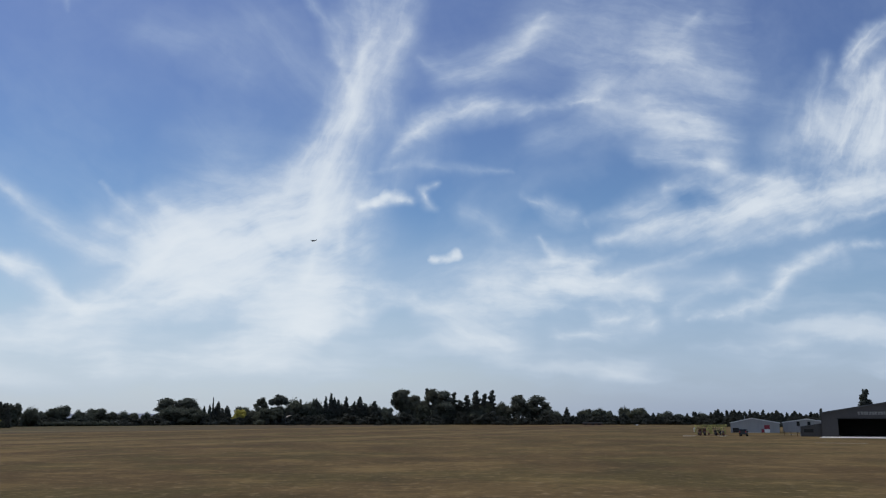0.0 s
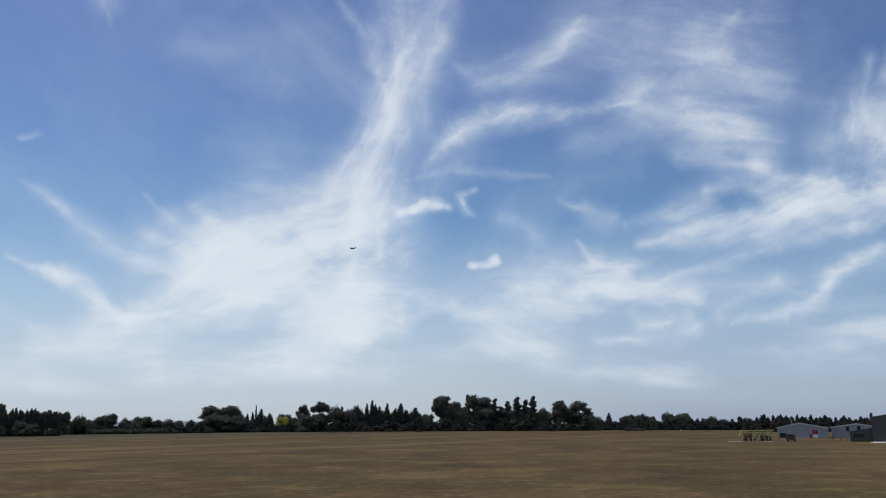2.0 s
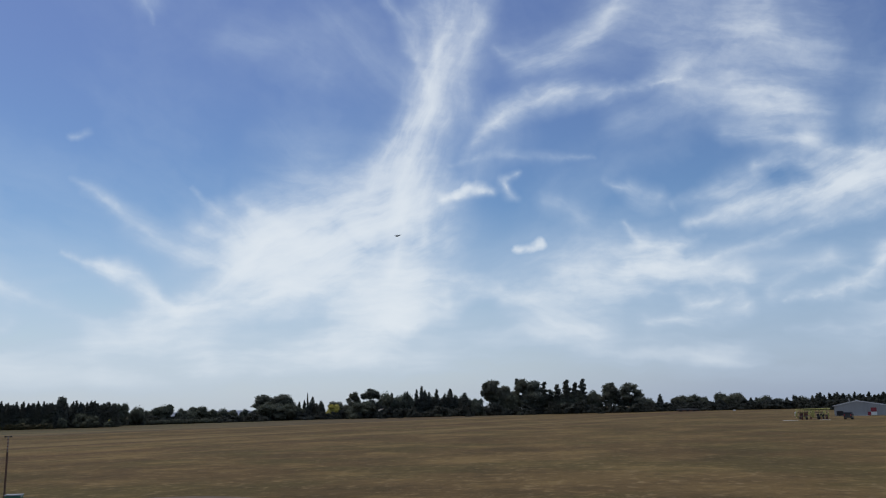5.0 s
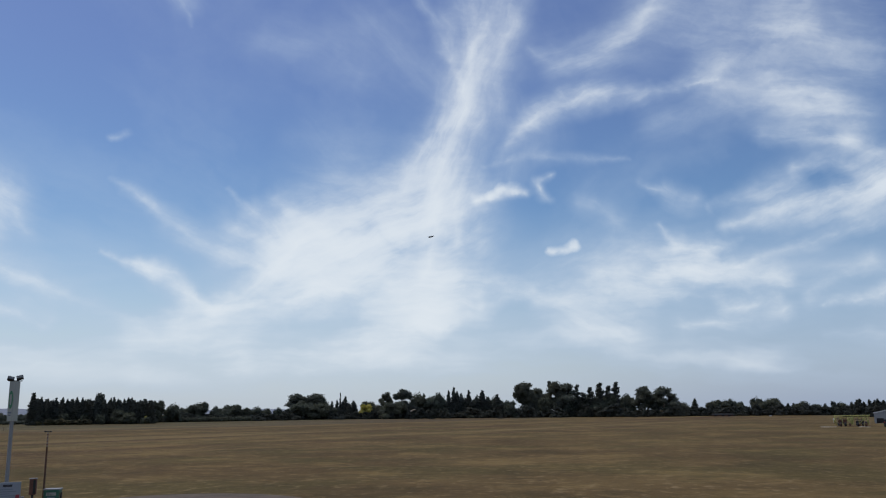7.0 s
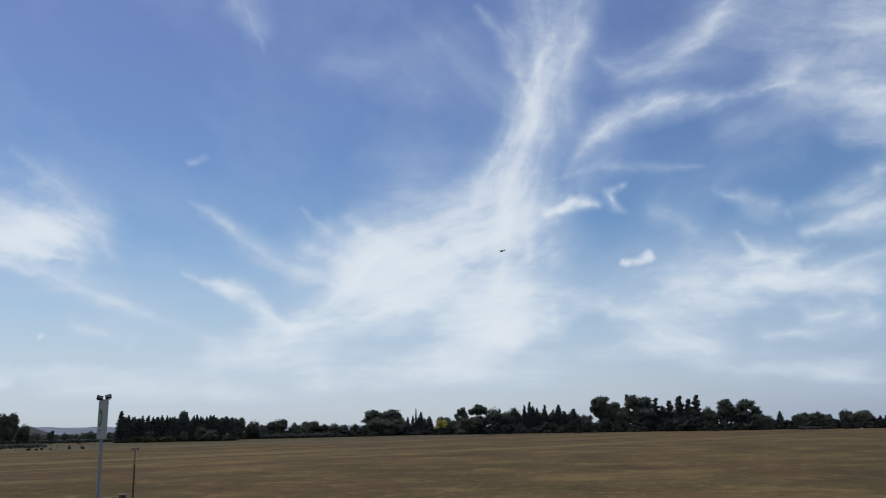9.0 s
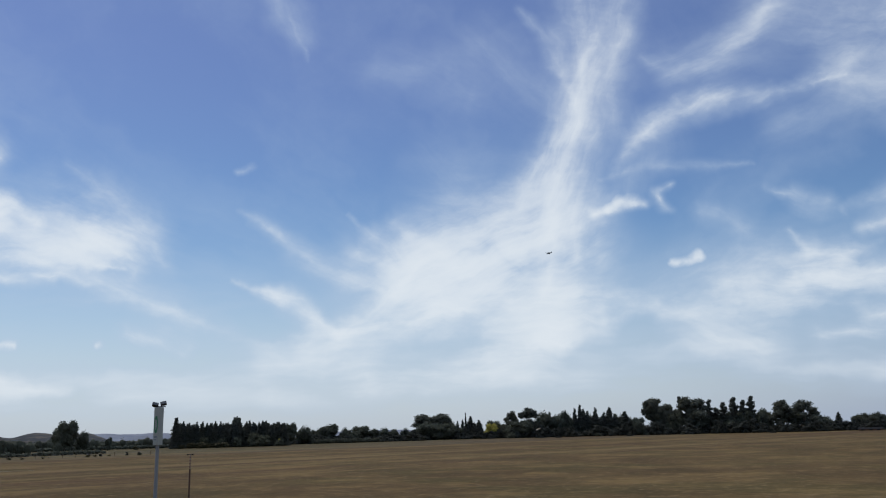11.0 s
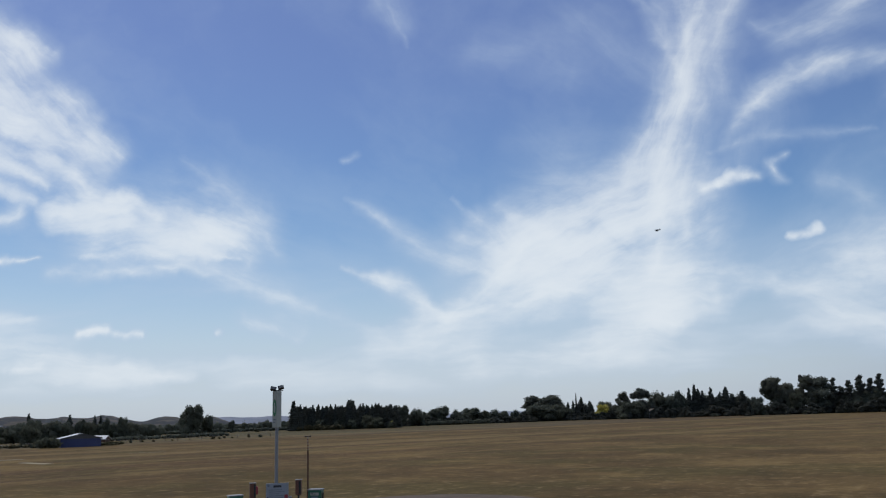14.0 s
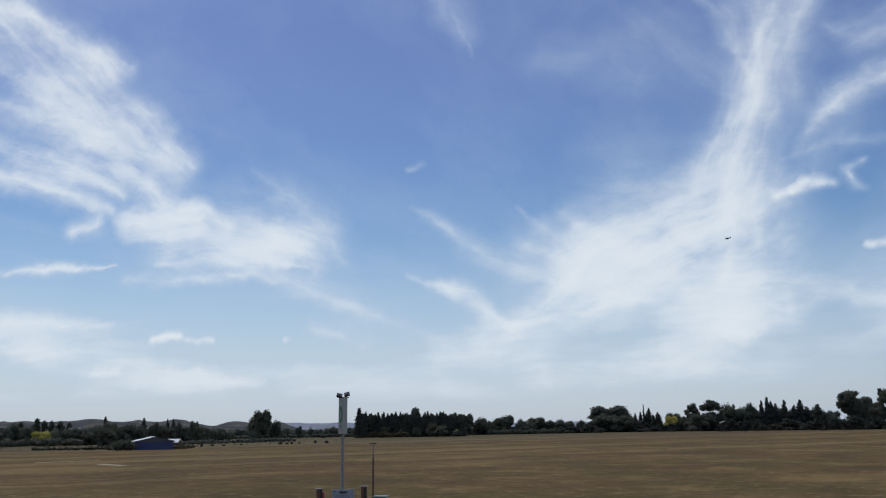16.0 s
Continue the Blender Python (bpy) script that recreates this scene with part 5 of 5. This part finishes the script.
# ======== windsock ========
def windsock(m):
    w = thing("windsock", "pale faded windsock on a thin pole at the field edge", "windsock", m)
    part("pole", tube(bmesh.new(), (0, 0, 0), (0, 0, 4.9), 0.04, 0.03), GALVANISED, w)
    part("hoop", tube(bmesh.new(), (0.0, 0, 4.75), (0.12, 0, 4.8), 0.48, 0.48, 14), GALVANISED, w)
    s = bmesh.new()
    last = Vector((0.12, 0, 4.8))
    for k in range(5):
        nxt = last + Vector((0.62, 0, 0.34 - 0.06 * k))
        tube(s, last, nxt, 0.38 - 0.05 * k, 0.38 - 0.05 * (k + 1), 12)
        last = nxt
    part("sock", s, ORANGE_CLOTH, w, smooth=True)


windsock(facing(-10.35, 545, 0))


# ======== fuel point at the near edge of the grass ========
def sign_pole(m):
    p = thing("sign_pole", "tall grey pole with a pale square sign column and twin floodlights", "sign pole", m)
    part("pole", tube(bmesh.new(), (0, 0, -0.1), (0, 0, 4.5), 0.075, 0.064, 14), GALVANISED, p)
    part("base_plate", box(bmesh.new(), -0.22, 0.22, -0.22, 0.22, 0, 0.04, 0.01), GALVANISED, p)
    panel = part("sign_panel", box(bmesh.new(), -0.127, 0.127, -0.127, 0.127, 4.48, 5.91, 0.012), PANEL_GREY, p, "pale sign column")

    def oval(wide, high, out):
        bm = bmesh.new()
        bmesh.ops.create_circle(bm, cap_ends=True, segments=28, radius=1.0,
                                matrix=Matrix.Translation((0.0, -out, 5.25)) @ Matrix.Rotation(radians(90), 4, "X") @ Matrix.Diagonal((wide, high, 1, 1)))
        bmesh.ops.solidify(bm, geom=bm.faces[:], thickness=0.004)
        return bm
    part("emblem", oval(0.095, 0.33, 0.133), PANEL_GREEN, panel, "green oval emblem")
    part("emblem_centre", oval(0.045, 0.20, 0.140), PANEL_GREY, panel)
    part("text_bar", box(bmesh.new(), -0.08, 0.07, -0.134, -0.128, 4.76, 4.81), FAINT_INK, panel)
    part("text_bar", box(bmesh.new(), -0.08, 0.04, -0.134, -0.128, 4.67, 4.71), FAINT_INK, panel)
    arm = bmesh.new()
    box(arm, -0.24, 0.24, -0.03, 0.03, 5.915, 5.95, 0.01)
    bmesh.ops.rotate(arm, verts=arm.verts, cent=(0, 0, 0), matrix=Matrix.Rotation(radians(45), 3, "Z"))
    part("bracket", arm, BLACK_METAL, p)
    for s in (-1, 1):
        turn = Matrix.Rotation(radians(45), 4, "Z") @ Matrix.Translation((s * 0.15, -0.03, 6.03 + 0.02 * s)) @ Matrix.Rotation(radians(-13 * s), 4, "Y") @ Matrix.Rotation(radians(-32), 4, "X")
        head = box(bmesh.new(), -0.115, 0.115, -0.06, 0.06, -0.07, 0.07, 0.012)
        bmesh.ops.transform(head, matrix=turn, verts=head.verts)
        lamp = part("floodlight", head, BLACK_METAL, p, "black floodlight head")
        pane = box(bmesh.new(), -0.095, 0.095, -0.068, -0.061, -0.05, 0.05)
        bmesh.ops.transform(pane, matrix=turn, verts=pane.verts)
        part("lens", pane, LENS, lamp)
    return p


sign_pole(facing(-34.79, 35.0, -45))


def notice_board(m):
    b = thing("notice_board", "pale blue-grey notice board on two posts", "notice board", m)
    face = part("board", box(bmesh.new(), -0.43, 0.43, -0.02, 0.02, 1.1, 2.36, 0.008), BOARD_FACE, b)
    for x in (-0.38, 0.38):
        part("post", tube(bmesh.new(), (x, 0.06, 0), (x, 0.06, 2.33), 0.035), GALVANISED, b)
    part("heading", box(bmesh.new(), -0.15, 0.15, -0.03, -0.021, 2.2, 2.28), INK, face, "dark heading bar")
    part("emblem", tube(bmesh.new(), (-0.34, -0.03, 2.28), (-0.34, -0.021, 2.28), 0.05, sides=16), FAINT_INK, face)
    for k in range(11):
        part("text_bar", box(bmesh.new(), -0.32, 0.18 + 0.12 * math.sin(k * 2.3), -0.028, -0.021, 2.1 - k * 0.075, 2.125 - k * 0.075), FAINT_INK, face)
    part("warning_plate", box(bmesh.new(), 0.27, 0.4, -0.034, -0.022, 1.62, 1.92, 0.003), RED_PAINT, face, "small red plate")
    part("side_plate", box(bmesh.new(), -0.4, -0.34, -0.034, -0.022, 1.6, 1.85, 0.003), INK, face)
    return b


notice_board(facing(-34.72, 34.6, 3))


def hose_cabinet(m, high, two):
    b = thing("hose_cabinet", "brown metal cabinet on a slim post beside the fuel pumps", "cabinet", m, "brown cabinets at the fuel point")
    part("post", tube(bmesh.new(), (0, 0, 0), (0, 0, high - 0.5), 0.04), BLACK_METAL, b)
    body = part("body", box(bmesh.new(), -0.115, 0.115, -0.09, 0.09, high - 0.56, high, 0.012), RUST_BROWN, b)
    part("door", box(bmesh.new(), -0.1, 0.03 if two else -0.01, -0.104, -0.092, high - 0.52, high - 0.04, 0.004), RUST_BROWN, body)
    part("dark_panel", box(bmesh.new(), 0.035 if two else 0.015, 0.1, -0.1, -0.092, high - 0.52, high - 0.04, 0.004), BLACK_METAL, body)
    part("cap", box(bmesh.new(), -0.13, 0.13, -0.11, 0.11, high, high + 0.025, 0.008), GALVANISED, b)
    if two:
        part("side_box", box(bmesh.new(), 0.12, 0.2, -0.06, 0.06, high - 0.42, high - 0.12, 0.012), RED_PAINT, b, "small dull red side box")
    return b


hose_cabinet(facing(-36.27, 34.9, 8), 2.37, True)
hose_cabinet(facing(-33.37, 35.0, -8), 2.42, False)


def fuel_pump(m, high):
    p = thing("fuel_pump", "dark green fuel dispenser with a pale display", "fuel pump", m, "fuel dispensers")
    body = part("body", box(bmesh.new(), -0.27, 0.27, -0.22, 0.22, 0.02, high, 0.03), PUMP_GREEN, p)
    part("cap", box(bmesh.new(), -0.29, 0.29, -0.24, 0.24, high, high + 0.04, 0.015), GALVANISED, p, "pale top edge")
    part("display", box(bmesh.new(), -0.17, 0.17, -0.235, -0.221, high - 0.2, high - 0.09, 0.004), PANEL_GREY, body, "pale display strip")
    part("meter", box(bmesh.new(), -0.13, 0.13, -0.235, -0.221, high - 0.34, high - 0.24, 0.004), FAINT_INK, body)
    part("panel", box(bmesh.new(), -0.22, 0.22, -0.232, -0.221, 0.3, high - 0.45, 0.004), PUMP_GREY, body)
    for k in range(3):
        part("text_bar", box(bmesh.new(), -0.14, -0.04 + 0.06 * k, -0.24, -0.236, high - 0.12 - k * 0.03, high - 0.107 - k * 0.03), INK, body)
    part("nozzle", tube(bmesh.new(), (0.3, -0.1, high - 0.5), (0.33, -0.12, high - 0.1), 0.03), BLACK_METAL, p)
    part("plinth", box(bmesh.new(), -0.34, 0.34, -0.3, 0.3, 0, 0.06, 0.01), CONCRETE, p)
    return p


fuel_pump(facing(-32.27, 35.2, -14), 2.0)
fuel_pump(facing(-37.35, 35.0, 12), 1.92)


def aerial_mast(m):
    a = thing("aerial_mast", "thin weathered timber mast with a slim aerial on top", "mast", m)
    part("pole", tube(bmesh.new(), (0, 0, -0.1), (0, 0, 3.54), 0.042, 0.034, 10), TIMBER, a)
    part("aerial", tube(bmesh.new(), (0, 0, 3.54), (0, 0, 4.07), 0.014, sides=6), GALVANISED, a)
    for k in range(4):
        part("insulator", tube(bmesh.new(), (0, 0, 3.6 + 0.12 * k), (0, 0, 3.64 + 0.12 * k), 0.04, sides=10), RUST_BROWN, a)
    part("cross_arm", box(bmesh.new(), -0.1, 0.1, -0.015, 0.015, 4.07, 4.1, 0.006), BLACK_METAL, a)
    for s in (-1, 1):
        part("cup", tube(bmesh.new(), (s * 0.1, 0, 4.06), (s * 0.1, 0, 4.12), 0.025, sides=8), BLACK_METAL, a)
    return a


aerial_mast(facing(-32.78, 35.2))


def tap_post(m):
    t = thing("bollard", "short post with a bright metal cap at the fuel point", "bollard", m)
    part("post", tube(bmesh.new(), (0, 0, 0), (0, 0, 1.75), 0.05), PUMP_GREEN, t)
    part("cap", tube(bmesh.new(), (0, 0, 1.75), (0, 0, 1.82), 0.07, 0.05), GALVANISED, t)


tap_post(facing(-33.9, 35.0))

# the rounded end of the paved apron by the pumps
bm = bmesh.new()
bmesh.ops.create_circle(bm, cap_ends=True, segments=72, radius=1.0, matrix=Matrix.Translation((-19.3, 40.6, 0.035)) @ Matrix.Rotation(radians(20), 4, "Z") @ Matrix.Diagonal((7.6, 8.9, 1, 1)))
bmesh.ops.solidify(bm, geom=bm.faces[:], thickness=0.04)
tagged(mesh_object("apron", bm, ASPHALT), "grey asphalt apron with a rounded edge", "apron", kind="structure")


# ======== the farm side ========
def hedge(name, label, a, b, high, thick, leaf, seed, step=2.2, cards=26, category="hedge"):
    """A clipped or wild row of bushes from a to b (azimuth, distance)."""
    rng = np.random.default_rng(seed)
    p, q = polar(*a), polar(*b)
    run = (q - p).length
    blobs = []
    k = int(run / step)
    for i in range(k + 1):
        c = p.lerp(q, i / k) - p
        h = high * rng.uniform(0.72, 1.05)
        blobs.append((c.x + rng.normal(0, 0.3), c.y + rng.normal(0, 0.3), h * 0.5, thick * rng.uniform(0.8, 1.15), h * 0.52))
    ob = new(name, crown_mesh(name, blobs, cards * k, 0.32, leaf, rng, 0.15))
    ob.location = p
    return tagged(ob, label, category, "hedges")


hedge("hedge", "long dark hedge across the far paddocks", (-43.8, 520), (-33.4, 520), 6.0, 2.8, BROAD_LEAF, 201)
hedge("hedge", "long low dull green hedge beyond the dry field", (-44.6, 452), (-34.2, 470), 2.3, 1.6, BROAD_LEAF, 202, 1.4, 24)
hedge("hedge", "long dark clipped hedge by the farm", (-58.5, 322), (-51.0, 320), 3.0, 1.6, BROAD_LEAF, 203, 1.0, 22)
hedge("hedge", "dark clipped hedge in front of the round trees", (-25.2, 498), (-20.8, 512), 3.0, 1.5, BROAD_LEAF, 204, 1.0, 24)
hedge("hedge", "ragged dark hedge behind the farm sheds", (-52.5, 345), (-42.0, 372), 6.0, 2.6, BROAD_LEAF, 205)
hedge("hedge", "low dark hedge along the far side of the paddock", (-45.2, 300), (-38.0, 332), 1.7, 1.2, BROAD_LEAF, 209, 1.4, 22)
hedge("hedge", "low weedy growth along the farm fence", (-53.5, 252), (-48.9, 250), 0.9, 0.9, SCRUB_LEAF, 206, 1.2, 20)
hedge("hedge", "dark bush growing against the blue shed", (-48.75, 231.5), (-47.95, 231.0), 2.5, 1.3, BROAD_LEAF, 207, 0.8, 220, "bush")
hedge("hedge", "low growth beside the blue shed", (-45.3, 236), (-44.3, 245), 0.8, 0.7, SCRUB_LEAF, 208, 0.9, 30)

EXTRA_SCRUB = [(broad(s, "shrub", "low pale green shrub in dry grass", SCRUB_LEAF), 12.0, 13.0) for s in (81, 82)]
EXTRA_BUSH = [(broad(s, "bush", "small dark bush on the field edge"), 12.0, 13.0) for s in (85, 86)]
plant(EXTRA_SCRUB, [(-32.75, 424, 2.6, 5.6), (-32.2, 425, 3.0, 6.0), (-31.75, 427, 2.3, 4.4), (-31.3, 428, 2.4, 6.5), (-30.7, 430, 2.6, 5.0), (-33.35, 424, 2.0, 3.2),
                    (-38.79, 277, 0.7, 1.6), (-38.4, 279, 0.6, 1.2), (-38.1, 283, 0.75, 1.2), (-37.6, 284, 0.5, 1.0), (-43.1, 268, 0.7, 1.3), (-42.4, 270, 0.5, 1.1),
                    (-41.3, 272, 0.5, 1.0), (-50.3, 246, 0.8, 3.0), (-51.2, 248, 0.7, 2.6), (-49.2, 240, 0.6, 1.5), (-36.1, 430, 1.6, 3.0)], "shrubs on the field edge")
plant(EXTRA_BUSH, [(-36.57, 287, 1.1, 1.1), (-35.84, 284, 0.9, 1.6), (-43.75, 262, 0.9, 0.9), (-28.3, 432, 5.4, 8.6), (-28.9, 436, 6.8, 7.0), (-29.9, 433, 4.6, 5.0), (-6.3, 545, 1.9, 4.8), (-3.2, 540, 1.3, 2.6),
                   (-1.0, 545, 2.2, 3.0), (-27.26, 425, 3.1, 5.0), (-32.0, 436, 5.0, 5.0), (-30.9, 437, 4.6, 5.0), (-27.4, 452, 5.0, 7.0), (-49.35, 236, 1.2, 0.9)], "bushes on the field edge")
drop(EXTRA_SCRUB)
drop(EXTRA_BUSH)

# sunlit left slope and dim right slope are set by two roof colours
SHED = hangar("blue steel shed with a dark gable, its left roof slope coloured pale as sunlit", facing(-46.6, 233, 5), 9.3, 13, 2.05, 3.1, BLUE_CLAD, PALE_ROOF, [], 0.0, DARK_ROOF, DARK_ROOF)
part("gable_panel", prism(bmesh.new(), [(-4.7, 2.02), (4.7, 2.02), (0, 3.08)], -0.06, -0.004), DARK_ROOF, SHED, "dark grey gable cladding")
part("door", box(bmesh.new(), 1.2, 3.6, -0.05, -0.004, 0.05, 1.9, 0.015), BLUE_CLAD, SHED)


def cottage(m, wide, deep, eave, ridge, wall, roof, label):
    h = thing("farmhouse", label, "house", m, "farm buildings")
    part("wall", box(bmesh.new(), -wide / 2, wide / 2, 0, deep, 0, eave), wall, h)
    part("gable", prism(bmesh.new(), [(-wide / 2, eave), (wide / 2, eave), (0, ridge - 0.1)], 0.02, deep - 0.02), wall, h)
    for s in (-1, 1):
        part("roof_slope", prism(bmesh.new(), [(s * (wide / 2 + 0.3), eave - 0.15), (0, ridge), (0, ridge + 0.12), (s * (wide / 2 + 0.3), eave - 0.03)], -0.3, deep + 0.3), roof, h)
    for x in (-wide * 0.25, wide * 0.25):
        w = part("window", box(bmesh.new(), x - 0.5, x + 0.5, -0.03, -0.004, 0.9, min(2.0, eave - 0.15)), GLASS, h)
        part("frame", box(bmesh.new(), x - 0.56, x + 0.56, -0.028, -0.006, 0.82, 0.89), WHITE_PAINT, w)
    return h


TAN_WALL = surface("tan_weatherboard", (0.30, 0.26, 0.21), 0.7, vary=0.12, size=1.0)
GREY_ROOF = cladding("grey_roofing", (0.24, 0.24, 0.25), 0.25)
cottage(facing(-50.95, 385, 40), 5.0, 6, 3.2, 6.3, TAN_WALL, GREY_ROOF, "pale-roofed farmhouse half hidden by trees")
cottage(facing(-45.1, 296, 62), 3.2, 4.0, 1.0, 2.0, TIMBER, PALE_ROOF, "low farm shed with a bright pale roof")
cottage(facing(-23.05, 545, 80), 5.0, 11, 1.6, 2.6, TAN_WALL, GREY_ROOF, "low brown shed at the far field edge")
cottage(facing(9.95, 600, 85), 6.0, 12, 2.0, 3.4, TAN_WALL, GREY_ROOF, "low grey-roofed shed before the trees")
cottage(facing(-18.2, 560, 85), 4.0, 7, 1.5, 2.3, TAN_WALL, GREY_ROOF, "low brown shed at the far field edge")


def far_van(m):
    v = thing("van", "small white van parked far off at the field edge", "van", m, "far vehicles")
    bm = prism(bmesh.new(), [(-2.1, 0.4), (2.1, 0.4), (2.15, 1.0), (1.5, 1.15), (1.0, 1.85), (-2.1, 1.9)], -0.85, 0.85)
    bmesh.ops.bevel(bm, geom=list(bm.edges), offset=0.06, segments=2, affect="EDGES")
    part("body", bm, WHITE_PAINT, v)
    part("window", box(bmesh.new(), -0.2, 1.1, -0.87, -0.853, 1.2, 1.6), GLASS, v)
    for x in (-1.3, 1.3):
        for y in (-0.75, 0.75):
            part("wheel", tube(bmesh.new(), (x, y - 0.1, 0.34), (x, y + 0.1, 0.34), 0.34, sides=16), TYRE, v)


far_van(facing(12.65, 590, 10))
far_van(facing(-25.2, 540, 0))
far_van(facing(-20.2, 552, 5))


def fence(points, gap, label):
    f = thing("fence", label, "fence")
    post = tube(bmesh.new(), (0, 0, 0), (0, 0, 1.15), 0.07, 0.06, 7)
    me = bpy.data.meshes.new("post")
    post.to_mesh(me)
    post.free()
    me.materials.append(TIMBER)
    for a, b in zip(points, points[1:]):
        p, q = polar(*a), polar(*b)
        k = max(1, int((q - p).length / gap))
        for i in range(k):
            o = new("post", me)
            o.parent, o.location = f, p.lerp(q, i / k)
        for z in (0.4, 0.75, 1.05):
            part("wire", tube(bmesh.new(), p + Vector((0, 0, z)), q + Vector((0, 0, z)), 0.012, sides=4), GALVANISED, f)


fence([(-57, 262), (-49.5, 252), (-48.2, 262)], 4.0, "weathered timber post and wire farm fence")
fence([(-44.8, 262), (-39.5, 276), (-34.5, 292)], 4.0, "weathered timber post and wire farm fence")


# ======== low things at the far edge of the grass ========
def low_shed(m):
    s = thing("low_shed", "long low weathered grey shed before the dark trees", "shed", m)
    part("wall", box(bmesh.new(), -6.2, 6.2, -2.0, 2.0, 0.0, 0.9, 0.02), TIMBER, s)
    part("roof", prism(bmesh.new(), [(-6.5, 0.9), (6.5, 0.9), (6.3, 1.75), (-6.3, 1.75)], -2.3, 2.3), OLD_ROOF, s)
    for x in (-4.0, 0.3, 4.1):
        # doors in the same near-black as the dim openings
        part("door", box(bmesh.new(), x - 0.9, x + 0.9, -2.05, -2.004, 0.0, 0.8, 0.01), PAINTED_DIM, s)


low_shed(facing(9.85, 556))
o = mesh_object("field_marker", prism(bmesh.new(), [(-0.8, 0.0), (0.8, 0.0), (0.5, 0.6), (-0.5, 0.6)], -0.2, 0.2), WHITE_PAINT)
o.matrix_world = facing(12.7, 540)
tagged(o, "small white wedge marker standing in the far grass", "field marker")
o = mesh_object("concrete_strip", box(bmesh.new(), -4.4, 4.4, -0.45, 0.45, 0.0, 0.05, 0.02), WEATHERED_WHITE)
o.matrix_world = facing(24.7, 176)
tagged(o, "worn pale strip lying flush in the dry grass", "concrete strip", "concrete strips")
fence([(21.6, 240), (22.7, 236)], 1.6, "short timber post and wire fence beside the lean-to")

# white runway markers laid in the grass
for (x0, y0), (x1, y1), w in (((-121.5, 90.5), (-116.8, 99.0), 1.3), ((-104.5, 88.6), (-95.8, 85.2), 1.3), ((-113, 118), (-108, 121), 0.6)):
    a, b = Vector((x0, y0, 0)), Vector((x1, y1, 0))
    o = mesh_object("runway_marker", box(bmesh.new(), 0, (b - a).length, -w / 2, w / 2, 0.0, 0.06, 0.015), WEATHERED_WHITE)
    o.matrix_world = Matrix.Translation(a) @ Matrix.Rotation(math.atan2(y1 - y0, x1 - x0), 4, "Z")
    tagged(o, "flat white-painted marker laid in the dry grass", "runway marker", "runway markers")


# ======== the light aircraft over the field ========
def aircraft(m):
    a = thing("light_aircraft", "small dark high-wing aircraft flying over the field", "aircraft", m)
    hull = bmesh.new()
    sections = ((-3.6, 0.10, 0.18), (-2.0, 0.28, 0.42), (-0.4, 0.52, 0.70), (1.0, 0.54, 0.72), (2.2, 0.42, 0.48), (2.9, 0.18, 0.2))
    for (xa, wa, ha), (xb, wb, hb) in zip(sections, sections[1:]):
        ring = [[(math.cos(t) * w, math.sin(t) * h) for t in [k * math.pi / 5 for k in range(10)]] for w, h in ((wa, ha), (wb, hb))]
        lo = [hull.verts.new((xa, y, z)) for y, z in ring[0]]
        hi = [hull.verts.new((xb, y, z)) for y, z in ring[1]]
        for k in range(10):
            hull.faces.new((lo[k], lo[(k + 1) % 10], hi[(k + 1) % 10], hi[k]))
    part("fuselage", hull, PUMP_GREY, a, smooth=True)
    part("wing", box(bmesh.new(), -0.3, 1.15, -5.2, 5.2, 0.72, 0.88, 0.06), PUMP_GREY, a)
    part("tailplane", box(bmesh.new(), -3.7, -2.9, -1.6, 1.6, 0.1, 0.18, 0.03), PUMP_GREY, a)
    part("fin", prism(bmesh.new(), [(-3.8, 0.1), (-2.7, 0.15), (-3.4, 1.4), (-3.9, 1.4)], -0.05, 0.05), PUMP_GREY, a)
    part("propeller", box(bmesh.new(), 2.9, 2.95, -0.08, 0.08, -0.95, 0.95, 0.02), BLACK_METAL, a)
    for s in (-1, 1):
        part("strut", tube(bmesh.new(), (0.4, s * 0.5, -0.4), (0.4, s * 2.4, 0.72), 0.04, sides=6), PUMP_GREY, a)
        part("wheel", tube(bmesh.new(), (0.3, s * 1.0 - 0.08, -0.95), (0.3, s * 1.0 + 0.08, -0.95), 0.25, sides=12), TYRE, a)
        part("leg", tube(bmesh.new(), (0.3, s * 0.4, -0.5), (0.3, s * 1.0, -0.95), 0.04, sides=6), PUMP_GREY, a)


aircraft(Matrix.Translation((-139.6, 889.1, 191.3)) @ Matrix.Rotation(radians(158), 4, "Z") @ Matrix.Rotation(radians(-10), 4, "X"))
